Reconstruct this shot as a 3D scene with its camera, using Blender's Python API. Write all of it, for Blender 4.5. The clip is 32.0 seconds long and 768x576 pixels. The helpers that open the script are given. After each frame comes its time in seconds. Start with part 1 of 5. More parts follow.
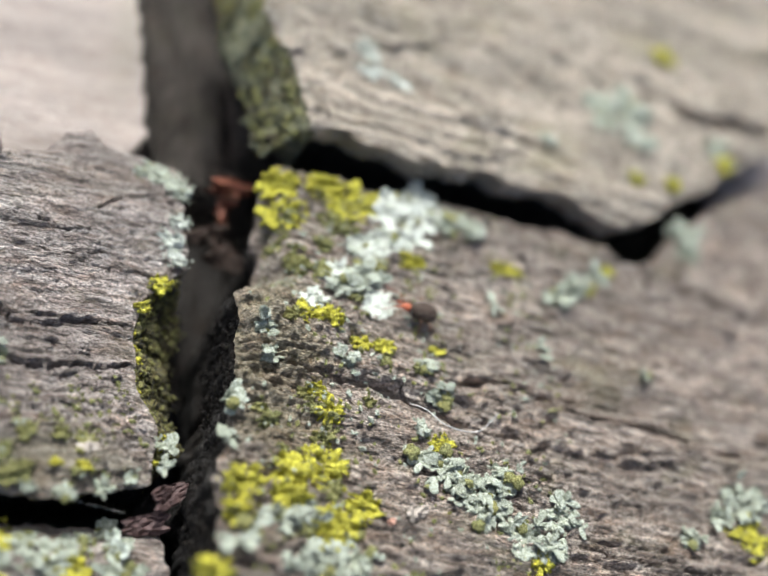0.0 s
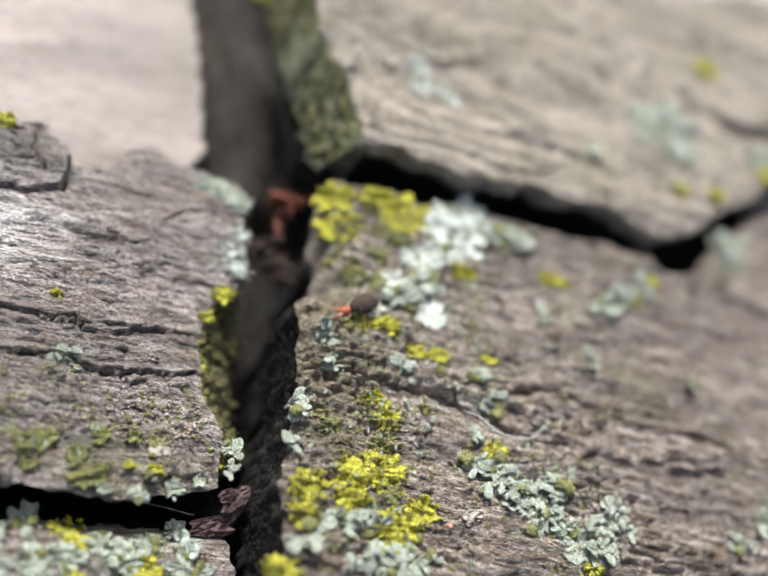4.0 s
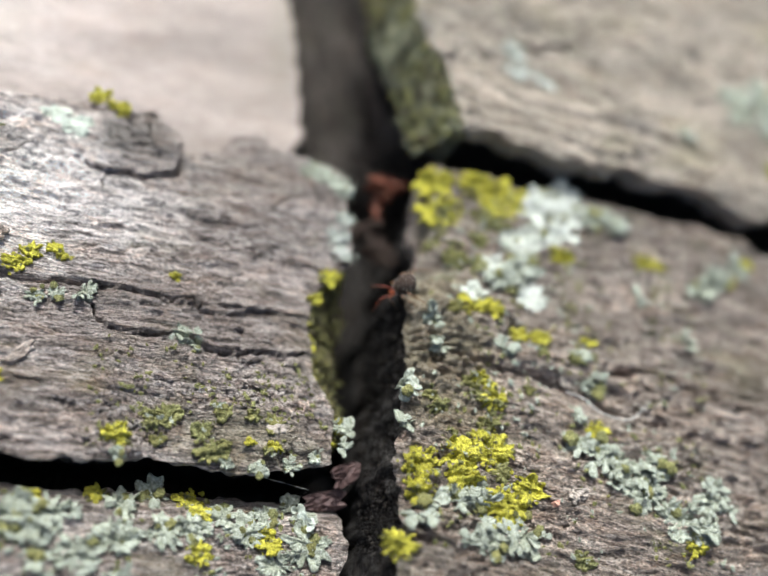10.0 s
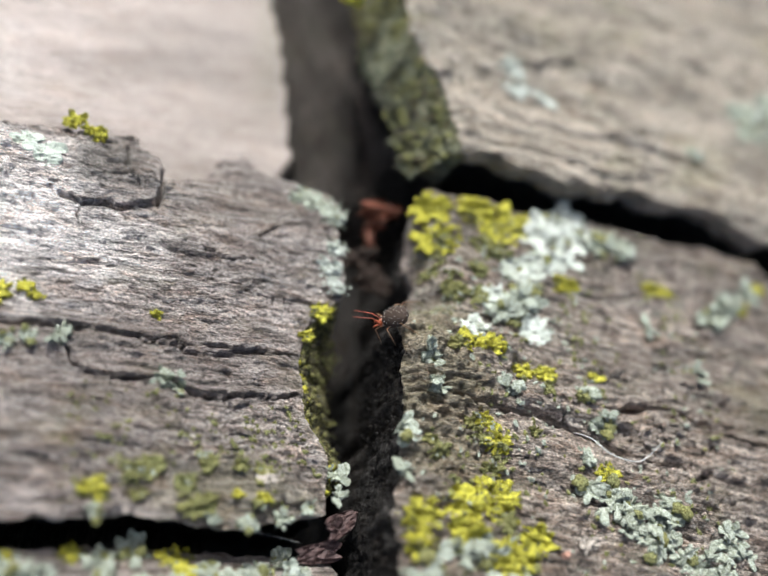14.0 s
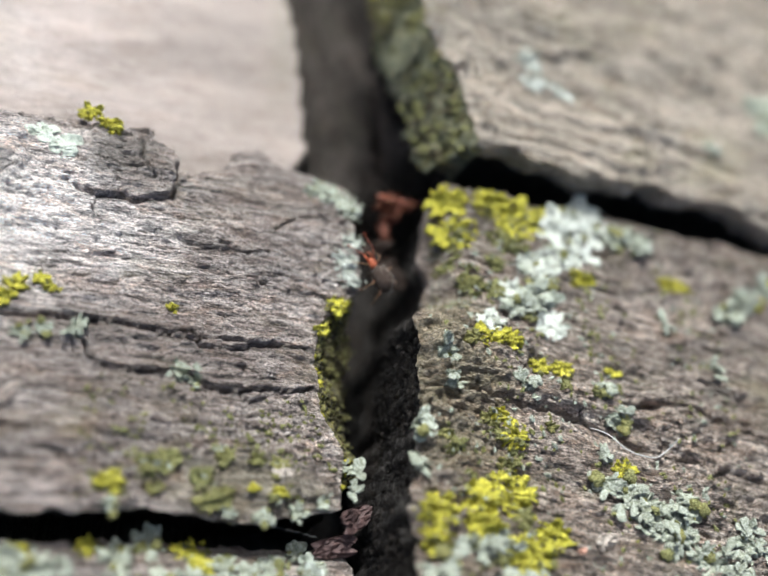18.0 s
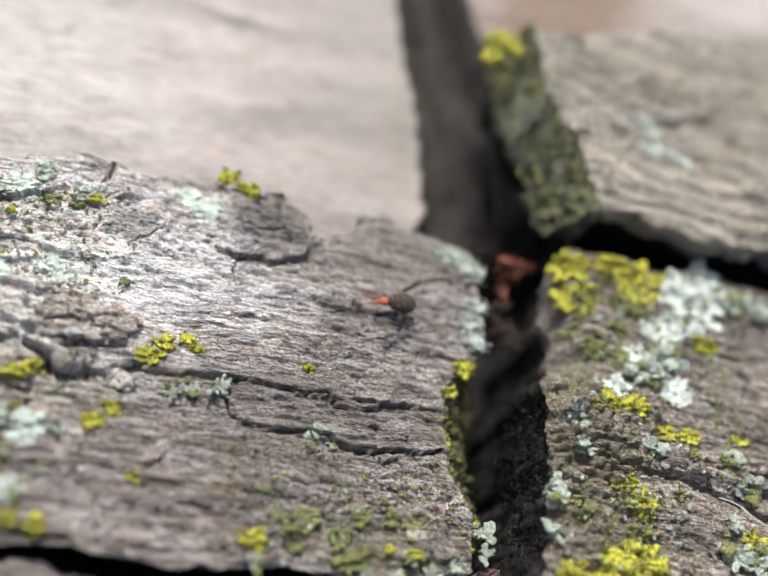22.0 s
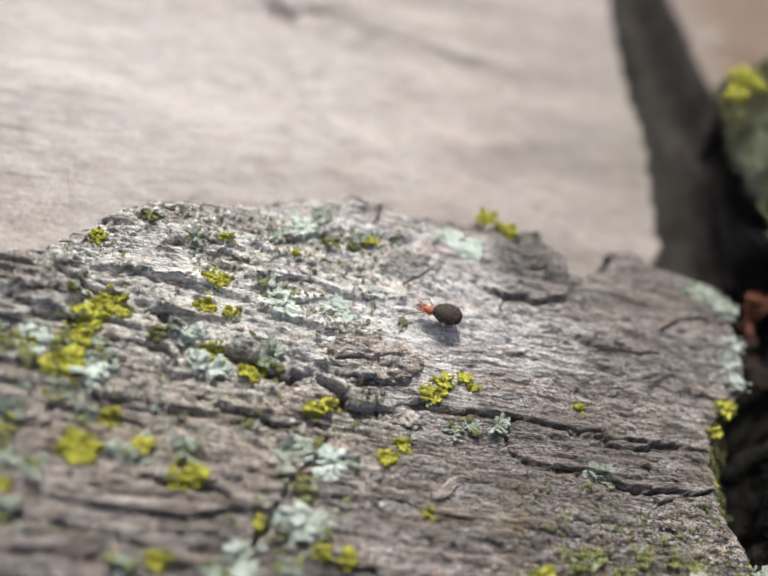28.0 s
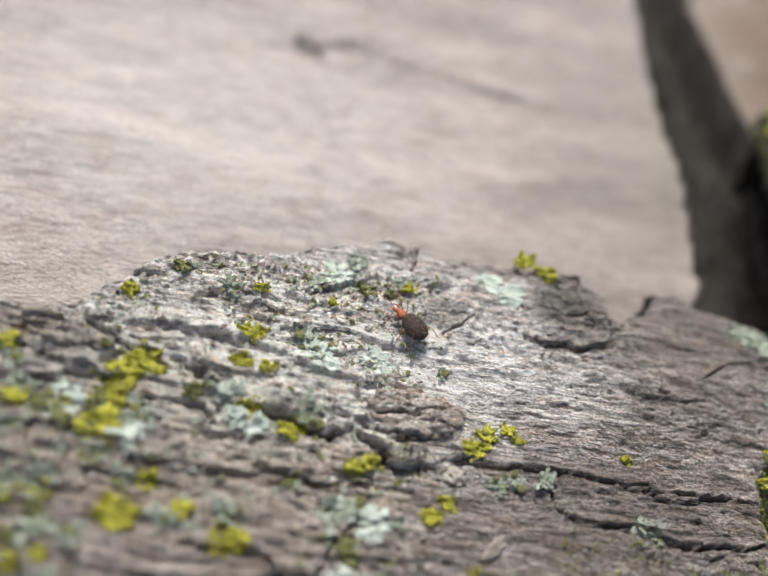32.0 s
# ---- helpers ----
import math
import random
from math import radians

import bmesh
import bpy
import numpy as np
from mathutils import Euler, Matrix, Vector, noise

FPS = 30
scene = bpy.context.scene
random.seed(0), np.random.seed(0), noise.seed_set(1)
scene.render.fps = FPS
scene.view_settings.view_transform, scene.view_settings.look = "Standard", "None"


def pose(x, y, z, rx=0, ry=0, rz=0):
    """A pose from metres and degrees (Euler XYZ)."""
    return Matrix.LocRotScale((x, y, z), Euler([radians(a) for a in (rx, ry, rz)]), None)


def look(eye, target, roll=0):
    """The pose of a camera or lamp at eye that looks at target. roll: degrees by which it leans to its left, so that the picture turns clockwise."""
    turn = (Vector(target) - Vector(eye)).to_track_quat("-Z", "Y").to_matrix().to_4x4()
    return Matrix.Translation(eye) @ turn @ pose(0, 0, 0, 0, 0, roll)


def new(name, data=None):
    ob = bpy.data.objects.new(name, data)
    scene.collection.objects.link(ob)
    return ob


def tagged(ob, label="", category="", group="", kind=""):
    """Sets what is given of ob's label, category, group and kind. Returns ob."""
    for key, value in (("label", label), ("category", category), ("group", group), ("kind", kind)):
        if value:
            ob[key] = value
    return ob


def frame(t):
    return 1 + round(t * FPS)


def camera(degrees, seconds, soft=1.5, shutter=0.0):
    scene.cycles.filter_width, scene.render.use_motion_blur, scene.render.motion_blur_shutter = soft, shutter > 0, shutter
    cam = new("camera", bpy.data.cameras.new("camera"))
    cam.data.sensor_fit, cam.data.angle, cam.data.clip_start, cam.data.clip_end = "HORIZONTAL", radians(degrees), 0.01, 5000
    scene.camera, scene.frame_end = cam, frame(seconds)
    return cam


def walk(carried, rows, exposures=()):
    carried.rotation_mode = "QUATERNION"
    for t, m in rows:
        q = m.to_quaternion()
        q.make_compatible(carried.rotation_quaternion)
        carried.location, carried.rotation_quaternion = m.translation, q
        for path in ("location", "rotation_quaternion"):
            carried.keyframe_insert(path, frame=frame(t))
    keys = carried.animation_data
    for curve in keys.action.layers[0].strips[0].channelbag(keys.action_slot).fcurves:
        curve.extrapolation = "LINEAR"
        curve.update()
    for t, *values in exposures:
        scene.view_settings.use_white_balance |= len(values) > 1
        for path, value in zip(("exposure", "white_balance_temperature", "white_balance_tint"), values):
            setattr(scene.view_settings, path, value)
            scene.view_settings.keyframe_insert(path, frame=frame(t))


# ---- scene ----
MM = 0.001

# ---- camera: a phone held a few centimetres over weathered wood ----
cam = camera(46.0, 32.0)
cam.data.dof.use_dof = True
cam.data.dof.focus_distance = 0.0428
cam.data.dof.aperture_fstop = 16.0
# seconds, eye and target in millimetres, roll
PATH = [
    (0, (-6.78, -27.46, 40.37), (11.31, -3.58, 0.34), 40.95),
    (0.5, (-6.79, -27.48, 40.40), (11.17, -3.57, 0.33), 40.76),
    (1, (-6.97, -27.42, 40.39), (10.87, -3.36, 0.35), 40.36),
    (1.5, (-6.94, -27.51, 40.49), (10.75, -3.36, 0.44), 40.06),
    (2, (-6.94, -27.48, 40.43), (10.68, -3.41, 0.30), 40.05),
    (2.5, (-6.97, -27.45, 40.39), (10.63, -3.43, 0.23), 40.05),
    (3, (-7.80, -27.50, 40.84), (9.54, -3.44, 0.59), 39.75),
    (3.5, (-8.77, -27.71, 41.27), (8.20, -3.68, 0.84), 39.54),
    (5.5, (-8.92, -27.66, 41.17), (7.75, -3.84, 0.49), 39.29),
    (6, (-9.30, -27.51, 41.11), (7.17, -3.93, 0.21), 39.34),
    (6.5, (-9.88, -27.65, 41.03), (6.41, -4.47, -0.17), 39.52),
    (7, (-12.43, -27.95, 41.32), (2.39, -5.40, -0.77), 38.25),
    (7.5, (-12.41, -27.68, 40.85), (2.45, -5.47, -1.41), 38.68),
    (8, (-12.21, -28.06, 41.44), (2.64, -5.28, -0.52), 37.95),
    (8.5, (-12.16, -28.08, 41.37), (2.75, -5.20, -0.51), 37.90),
    (9, (-12.26, -27.95, 41.27), (2.68, -5.19, -0.67), 38.05),
    (9.5, (-12.25, -28.02, 41.26), (2.59, -5.11, -0.63), 37.70),
    (10, (-12.20, -27.97, 41.25), (2.58, -5.06, -0.66), 37.61),
    (10.5, (-12.27, -27.92, 41.27), (2.50, -5.05, -0.67), 37.54),
    (11, (-12.32, -27.92, 41.46), (2.36, -4.87, -0.41), 37.24),
    (11.5, (-12.39, -27.91, 41.45), (2.30, -4.84, -0.41), 37.15),
    (12, (-12.22, -27.62, 41.26), (2.46, -4.22, -0.42), 36.72),
    (12.5, (-12.27, -26.78, 40.43), (2.57, -3.73, -1.38), 37.25),
    (13, (-12.20, -26.03, 39.88), (2.83, -2.95, -1.85), 37.42),
    (13.5, (-11.96, -25.42, 39.47), (3.47, -2.61, -2.26), 38.21),
    (14, (-12.02, -25.17, 39.47), (3.45, -2.24, -2.18), 38.08),
    (14.5, (-12.11, -25.03, 39.33), (3.32, -2.19, -2.38), 38.14),
    (16.5, (-12.17, -24.98, 39.18), (3.37, -2.39, -2.63), 38.61),
    (17, (-12.23, -24.91, 39.18), (3.30, -2.44, -2.70), 38.78),
    (17.5, (-12.24, -25.04, 39.24), (3.10, -2.43, -2.64), 38.35),
    (18, (-12.40, -25.02, 39.16), (2.79, -2.44, -2.78), 38.27),
    (18.5, (-12.43, -24.96, 39.32), (2.57, -2.23, -2.61), 37.86),
    (19, (-12.38, -25.03, 39.32), (2.60, -2.18, -2.55), 37.68),
    (19.5, (-12.42, -25.10, 39.43), (2.51, -2.09, -2.37), 37.43),
    (20, (-12.63, -25.16, 39.71), (1.99, -1.88, -2.05), 36.69),
    (20.5, (-13.28, -25.31, 40.28), (0.57, -0.85, -1.07), 34.62),
    (21, (-14.40, -25.10, 40.44), (-1.53, 0.02, -0.83), 32.60),
    (21.5, (-15.17, -24.80, 39.66), (-2.70, -0.24, -2.07), 32.87),
    (22, (-16.42, -24.29, 39.46), (-4.36, -0.04, -2.57), 32.97),
    (22.5, (-17.01, -24.46, 39.23), (-5.50, -0.14, -2.91), 32.11),
    (23, (-17.47, -24.56, 39.66), (-6.32, 0.26, -2.29), 30.80),
    (23.5, (-18.25, -24.75, 39.38), (-7.88, -0.02, -2.82), 29.62),
    (24, (-19.12, -25.32, 38.42), (-9.22, -0.84, -4.04), 29.01),
    (24.5, (-20.37, -24.37, 38.61), (-11.20, 0.06, -4.04), 27.88),
    (25, (-20.23, -24.50, 38.85), (-11.27, 0.32, -3.62), 27.01),
    (25.5, (-20.84, -24.50, 38.64), (-12.16, 0.59, -3.73), 26.42),
    (26, (-21.99, -24.09, 37.81), (-14.20, 0.55, -4.99), 25.25),
    (26.5, (-22.65, -24.17, 37.80), (-16.12, 0.24, -5.35), 23.04),
    (28.5, (-26.05, -23.79, 39.09), (-18.65, 0.56, -3.95), 25.12),
    (29, (-26.30, -22.92, 38.88), (-19.05, 1.67, -4.04), 24.52),
    (29.5, (-26.86, -22.14, 38.45), (-19.25, 2.56, -4.35), 25.01),
    (30, (-27.13, -21.85, 38.04), (-19.44, 2.72, -4.83), 25.21),
    (30.5, (-27.15, -21.92, 38.03), (-19.64, 2.65, -4.86), 24.80),
    (31, (-27.24, -21.79, 38.19), (-20.04, 2.80, -4.75), 24.14),
    (31.5, (-27.21, -21.82, 38.37), (-20.20, 2.80, -4.57), 23.73),
    (32, (-27.30, -21.78, 38.44), (-20.29, 2.88, -4.49), 23.75),
]


def mm(p):
    return tuple(v * MM for v in p)


walk(cam, [(t, look(mm(eye), mm(target), roll)) for t, eye, target, roll in PATH], exposures=[(0, 0.54, 5780, 2.0), (8, 0.51, 5770, 2.0), (14, 0.45, 5750, 2.0), (20, 0.41, 5730, 2.0), (25, 0.21, 5790, 2.0), (30, 0.03, 5850, 2.0), (32, 0.0, 5860, 2.0)])

# ---- light: open sky, soft sun from behind and beside the wood ----
SUN_EL, SUN_AZ = 54.0, -18.0
world = bpy.data.worlds.new("sky")
scene.world = world
world.use_nodes = True
wn = world.node_tree.nodes
sky = wn.new("ShaderNodeTexSky")
sky.sky_type, sky.sun_disc = "NISHITA", False
sky.air_density, sky.dust_density, sky.ozone_density = 0.45, 6.0, 0.2
sky.sun_elevation, sky.sun_rotation = radians(SUN_EL), radians(SUN_AZ)
wn["Background"].inputs["Strength"].default_value = 0.17
world.node_tree.links.new(sky.outputs[0], wn["Background"].inputs["Color"])
lamp = bpy.data.lights.new("sun", "SUN")
lamp.energy, lamp.angle, lamp.color = 3.9, radians(9), (1.0, 0.94, 0.87)
sun = new("sun", lamp)
aim = Vector((math.sin(radians(SUN_AZ)) * math.cos(radians(SUN_EL)), math.cos(radians(SUN_AZ)) * math.cos(radians(SUN_EL)), math.sin(radians(SUN_EL))))
sun.matrix_world = look(aim * 0.5, (0, 0, 0))


# ---- materials ----
def material(name, rough=0.8, spec=0.3):
    m = bpy.data.materials.new(name)
    m.use_nodes = True
    bsdf = m.node_tree.nodes["Principled BSDF"]
    bsdf.inputs["Roughness"].default_value = rough
    bsdf.inputs["Specular IOR Level"].default_value = spec
    return m, m.node_tree.nodes, m.node_tree.links, bsdf


def coords(nodes, links, scale, turn=0.0):
    """Object coordinates in millimetres, turned by degrees about z, then scaled."""
    tex = nodes.new("ShaderNodeTexCoord")
    first = nodes.new("ShaderNodeMapping")
    first.inputs["Rotation"].default_value = (0, 0, radians(-turn))
    first.inputs["Scale"].default_value = (1000, 1000, 1000)
    links.new(tex.outputs["Object"], first.inputs["Vector"])
    second = nodes.new("ShaderNodeMapping")
    second.inputs["Scale"].default_value = scale
    links.new(first.outputs[0], second.inputs["Vector"])
    return second.outputs[0]


def noise_tex(nodes, links, vec, scale, detail=4.0, rough=0.55, warp=0.0):
    n = nodes.new("ShaderNodeTexNoise")
    n.inputs["Scale"].default_value, n.inputs["Detail"].default_value = scale, detail
    n.inputs["Roughness"].default_value, n.inputs["Distortion"].default_value = rough, warp
    links.new(vec, n.inputs["Vector"])
    return n.outputs["Fac"]


def ramp(nodes, links, fac, stops):
    r = nodes.new("ShaderNodeValToRGB")
    el = r.color_ramp.elements
    while len(el) < len(stops):
        el.new(0.5)
    for e, (pos, col) in zip(el, stops):
        e.position, e.color = pos, (*col, 1) if len(col) == 3 else col
    links.new(fac, r.inputs["Fac"])
    return r.outputs["Color"]


def spread(nodes, links, value, low, high):
    m = nodes.new("ShaderNodeMapRange")
    m.inputs["From Min"].default_value, m.inputs["From Max"].default_value = low, high
    links.new(value, m.inputs["Value"])
    return m.outputs["Result"]


def grey(v):
    return (v, v, v)


def mixed(nodes, links, fac, a, b, mode="MIX"):
    m = nodes.new("ShaderNodeMix")
    m.data_type, m.blend_type = "RGBA", mode
    if isinstance(fac, float):
        m.inputs["Factor"].default_value = fac
    else:
        links.new(fac, m.inputs["Factor"])
    for sock, val in (("A", a), ("B", b)):
        s = [i for i in m.inputs if i.name == sock and i.type == "RGBA"][0]
        if isinstance(val, tuple):
            s.default_value = (*val, 1)
        else:
            links.new(val, s)
    return [o for o in m.outputs if o.type == "RGBA"][0]


def bumped(nodes, links, bsdf, height, dist, strength=1.0):
    b = nodes.new("ShaderNodeBump")
    b.inputs["Distance"].default_value, b.inputs["Strength"].default_value = dist, strength
    links.new(height, b.inputs["Height"])
    links.new(b.outputs["Normal"], bsdf.inputs["Normal"])


def wood(name, dark, mid, light, turn, stain, stain_amount, rough=0.38, spec=0.8, tone_and_sheen=None, crisp=1.0):
    m, nodes, links, bsdf = material(name, rough, spec)
    fibre = noise_tex(nodes, links, coords(nodes, links, (0.62, 4.6, 3.0), turn), 1.0, 6.0, 0.65, 0.7)
    broad = noise_tex(nodes, links, coords(nodes, links, (0.10, 0.55, 0.5), turn), 1.0, 5.0, 0.6, 0.5)
    speck = noise_tex(nodes, links, coords(nodes, links, (6.5, 8.5, 8.0), turn), 1.0, 3.0, 0.7)
    col = ramp(nodes, links, fibre, [(0.36, dark), (0.48, mid), (0.63, light)])
    col = mixed(nodes, links, 0.75 * min(1.0, crisp + 0.15), col, ramp(nodes, links, broad, [(0.38, grey(0.6)), (0.62, grey(1.3))]), "MULTIPLY")
    flecks = ramp(nodes, links, speck, [(0.38, grey(0.58)), (0.50, grey(1.05)), (0.63, grey(1.35))])
    col = mixed(nodes, links, 0.8 * crisp, col, ramp(nodes, links, speck, [(0.38, grey(0.36)), (0.50, grey(1.0)), (0.63, grey(1.65))]), "MULTIPLY")
    streaks = ramp(nodes, links, fibre, [(0.36, grey(0.45)), (0.48, grey(1.0)), (0.62, grey(1.35))])
    blot = noise_tex(nodes, links, coords(nodes, links, (0.22, 0.35, 0.35), turn + 20), 1.0, 5.0, 0.65, 0.6)
    col = mixed(nodes, links, ramp(nodes, links, blot, [(0.55, grey(0.0)), (0.75, grey(stain_amount))]), col, stain)
    # Elliptical tone patches; the left wood's near-white ones are sheen put into colour.
    for (bx, by), (rx, ry), tone, amount in tone_and_sheen or ():
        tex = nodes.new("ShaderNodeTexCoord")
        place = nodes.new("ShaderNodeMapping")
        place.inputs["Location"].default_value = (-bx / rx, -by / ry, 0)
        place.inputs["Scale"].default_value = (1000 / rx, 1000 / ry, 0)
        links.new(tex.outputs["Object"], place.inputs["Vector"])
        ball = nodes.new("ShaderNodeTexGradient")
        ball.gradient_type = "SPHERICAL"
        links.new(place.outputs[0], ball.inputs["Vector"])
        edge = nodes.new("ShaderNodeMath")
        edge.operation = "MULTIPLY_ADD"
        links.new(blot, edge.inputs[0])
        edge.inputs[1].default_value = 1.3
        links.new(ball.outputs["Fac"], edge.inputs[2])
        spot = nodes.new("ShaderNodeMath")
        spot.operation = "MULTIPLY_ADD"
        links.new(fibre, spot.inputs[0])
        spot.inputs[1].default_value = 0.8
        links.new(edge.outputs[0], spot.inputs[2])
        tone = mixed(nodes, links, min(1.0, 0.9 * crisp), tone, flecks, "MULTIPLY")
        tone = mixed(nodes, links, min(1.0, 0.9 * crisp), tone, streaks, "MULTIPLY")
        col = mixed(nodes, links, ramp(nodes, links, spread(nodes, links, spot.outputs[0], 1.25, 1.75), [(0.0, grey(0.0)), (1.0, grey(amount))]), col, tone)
    rust = noise_tex(nodes, links, coords(nodes, links, (0.45, 1.1, 1.0), turn), 1.0, 5.0, 0.65, 0.8)
    col = mixed(nodes, links, ramp(nodes, links, rust, [(0.50, grey(0.0)), (0.66, grey(0.55 * crisp))]), col, mixed(nodes, links, 1.0, col, (0.78, 0.60, 0.46), "MULTIPLY"))
    links.new(col, bsdf.inputs["Base Color"])
    fine = noise_tex(nodes, links, coords(nodes, links, (3.2, 6.5, 6.0), turn), 1.0, 8.0, 0.8, 0.4)
    grit = nodes.new("ShaderNodeTexVoronoi")
    grit.inputs["Scale"].default_value = 1.0
    links.new(coords(nodes, links, (3.6, 7.5, 7.0), turn), grit.inputs["Vector"])
    both = nodes.new("ShaderNodeMath")
    both.operation = "MULTIPLY_ADD"
    links.new(grit.outputs["Distance"], both.inputs[0])
    both.inputs[1].default_value = -0.5
    links.new(fine, both.inputs[2])
    bumped(nodes, links, bsdf, both.outputs[0], 0.00048 * crisp, 1.0)
    return m


# The first two patches paint the backlight's sheen as near-white wood.
WOOD_LEFT = wood("weathered_wood_left", (0.078, 0.058, 0.045), (0.345, 0.282, 0.244), (0.74, 0.655, 0.60), 0, (0.30, 0.245, 0.13), 0.75, tone_and_sheen=[((-19.8, -2.4), (14.5, 8.0), (0.96, 0.88, 0.83), 0.95), ((-27, -4.5), (15.0, 8.0), (1.0, 0.93, 0.84), 1.0), ((-8, -9.3), (9.5, 4.0), (0.225, 0.182, 0.157), 0.65), ((-4.5, -14.8), (6.5, 2.4), (0.20, 0.172, 0.10), 0.6), ((-29.5, -10.5), (14.0, 6.5), (0.66, 0.55, 0.45), 0.6), ((-11.4, 0.9), (3.4, 2.8), (0.19, 0.162, 0.138), 0.9), ((-17.7, -0.8), (2.0, 1.3), (0.28, 0.235, 0.20), 0.7), ((-4.5, 0.8), (7.5, 3.0), (0.25, 0.21, 0.182), 0.6)])
WOOD_RIGHT = wood("weathered_wood_right", (0.082, 0.061, 0.046), (0.305, 0.24, 0.192), (0.66, 0.565, 0.48), -8, (0.21, 0.19, 0.08), 0.6, tone_and_sheen=[((4.2, -10), (4.2, 9.0), (0.27, 0.225, 0.13), 0.65)])
WOOD_UPPER = wood("weathered_wood_upper", (0.20, 0.16, 0.11), (0.37, 0.31, 0.238), (0.56, 0.485, 0.39), -8, (0.26, 0.235, 0.11), 0.7, crisp=0.6)
# Patches: brown and green tints, darker by the channel, lighter far left.
WOOD_PALE = wood("pale_bare_wood", (0.335, 0.273, 0.228), (0.43, 0.36, 0.316), (0.51, 0.442, 0.40), 2, (0.31, 0.245, 0.17), 0.6, 0.55, 0.5, crisp=0.4, tone_and_sheen=[((8, 24), (15.0, 20.0), (0.205, 0.135, 0.088), 0.95), ((-3.6, 15), (1.6, 10.0), (0.20, 0.21, 0.10), 0.7), ((-5, 15), (12.0, 22.0), (0.34, 0.285, 0.248), 0.8), ((-34, 11), (24.0, 17.0), (0.57, 0.505, 0.455), 0.8)])
# Near-black: the gap's shade is put into the colour of sides and floor.
WOOD_GAP_SHADE = wood("gap_shade_wood", (0.013, 0.011, 0.009), (0.028, 0.024, 0.021), (0.07, 0.061, 0.055), 88, (0.05, 0.035, 0.022), 0.5, 0.85, 0.2)
# Groove wood, darkened in colour for the shade inside the channel.
WOOD_CHANNEL_SHADE = wood("channel_shade_wood", (0.042, 0.036, 0.03), (0.072, 0.062, 0.053), (0.115, 0.099, 0.086), 96, (0.07, 0.07, 0.04), 0.5, 0.9, 0.15)
WOOD_FLAKE = wood("curled_crust_wood", (0.22, 0.16, 0.12), (0.66, 0.545, 0.455), (0.94, 0.84, 0.75), 5, (0.22, 0.16, 0.10), 0.5)
WOOD_MOSSY = wood("mossy_end_grain", (0.03, 0.024, 0.01), (0.10, 0.083, 0.025), (0.24, 0.21, 0.05), 60, (0.06, 0.04, 0.02), 0.8, 0.85)
WOOD_ALGAE = wood("algae_end_grain", (0.05, 0.05, 0.024), (0.165, 0.17, 0.085), (0.36, 0.365, 0.22), 25, (0.12, 0.10, 0.06), 0.6, 0.85)


def thallus(name, low, high, rim, rough=0.8, pitted=0.9):
    m, nodes, links, bsdf = material(name, rough, 0.2)
    vec = coords(nodes, links, (1, 1, 1))
    tone = noise_tex(nodes, links, vec, 2.2, 3.0, 0.6)
    curd = noise_tex(nodes, links, vec, 7.0, 5.0, 0.7)
    info = nodes.new("ShaderNodeObjectInfo")
    col = ramp(nodes, links, tone, [(0.30, rim), (0.52, high)])
    col = mixed(nodes, links, ramp(nodes, links, curd, [(0.42, grey(pitted)), (0.58, grey(0.0))]), col, low)
    col = mixed(nodes, links, ramp(nodes, links, info.outputs["Random"], [(0.3, grey(0.0)), (1.0, grey(0.45))]), col, rim)
    links.new(col, bsdf.inputs["Base Color"])
    bumped(nodes, links, bsdf, curd, 0.00024 * pitted, 1.0)
    return m


LICHEN_YELLOW = thallus("yellow_lichen", (0.20, 0.185, 0.035), (0.76, 0.70, 0.085), (0.52, 0.47, 0.055))
LICHEN_GREY = thallus("grey_lichen", (0.125, 0.135, 0.085), (0.475, 0.50, 0.42), (0.29, 0.305, 0.215), 0.75, 0.6)
LICHEN_WHITE = thallus("white_lichen", (0.25, 0.26, 0.18), (0.73, 0.75, 0.69), (0.46, 0.48, 0.39), 0.75, 0.55)
LICHEN_MINT = thallus("mint_lichen", (0.20, 0.21, 0.145), (0.62, 0.66, 0.585), (0.43, 0.46, 0.37), 0.75, 0.45)
LICHEN_OLIVE = thallus("olive_lichen", (0.09, 0.09, 0.03), (0.33, 0.33, 0.14), (0.28, 0.25, 0.08))


def plain(name, col, rough=0.6, spec=0.4, sub=0.0, low=None):
    m, nodes, links, bsdf = material(name, rough, spec)
    vec = coords(nodes, links, (1, 1, 1))
    tone = ramp(nodes, links, noise_tex(nodes, links, vec, 6.0), [(0.3, low or tuple(c * 0.6 for c in col)), (0.7, col)])
    links.new(tone, bsdf.inputs["Base Color"])
    bsdf.inputs["Subsurface Weight"].default_value = sub
    bsdf.inputs["Subsurface Radius"].default_value = (0.0003, 0.0001, 0.00005)
    bumped(nodes, links, bsdf, noise_tex(nodes, links, vec, 18.0), 0.00004, 0.8)
    return m


MITE_BODY = plain("mite_back", (0.058, 0.04, 0.03), 0.7, 0.15)
MITE_HEAD = plain("mite_head", (0.44, 0.115, 0.045), 0.45, 0.4, 0.2)
MITE_LEG = plain("mite_leg", (0.36, 0.08, 0.04), 0.4, 0.5, 0.25)
MITE_HIND = plain("mite_hind_leg", (0.30, 0.15, 0.07), 0.45, 0.5, 0.2)
MITE_SETA = plain("mite_bristle", (0.38, 0.35, 0.31), 0.4, 0.5)
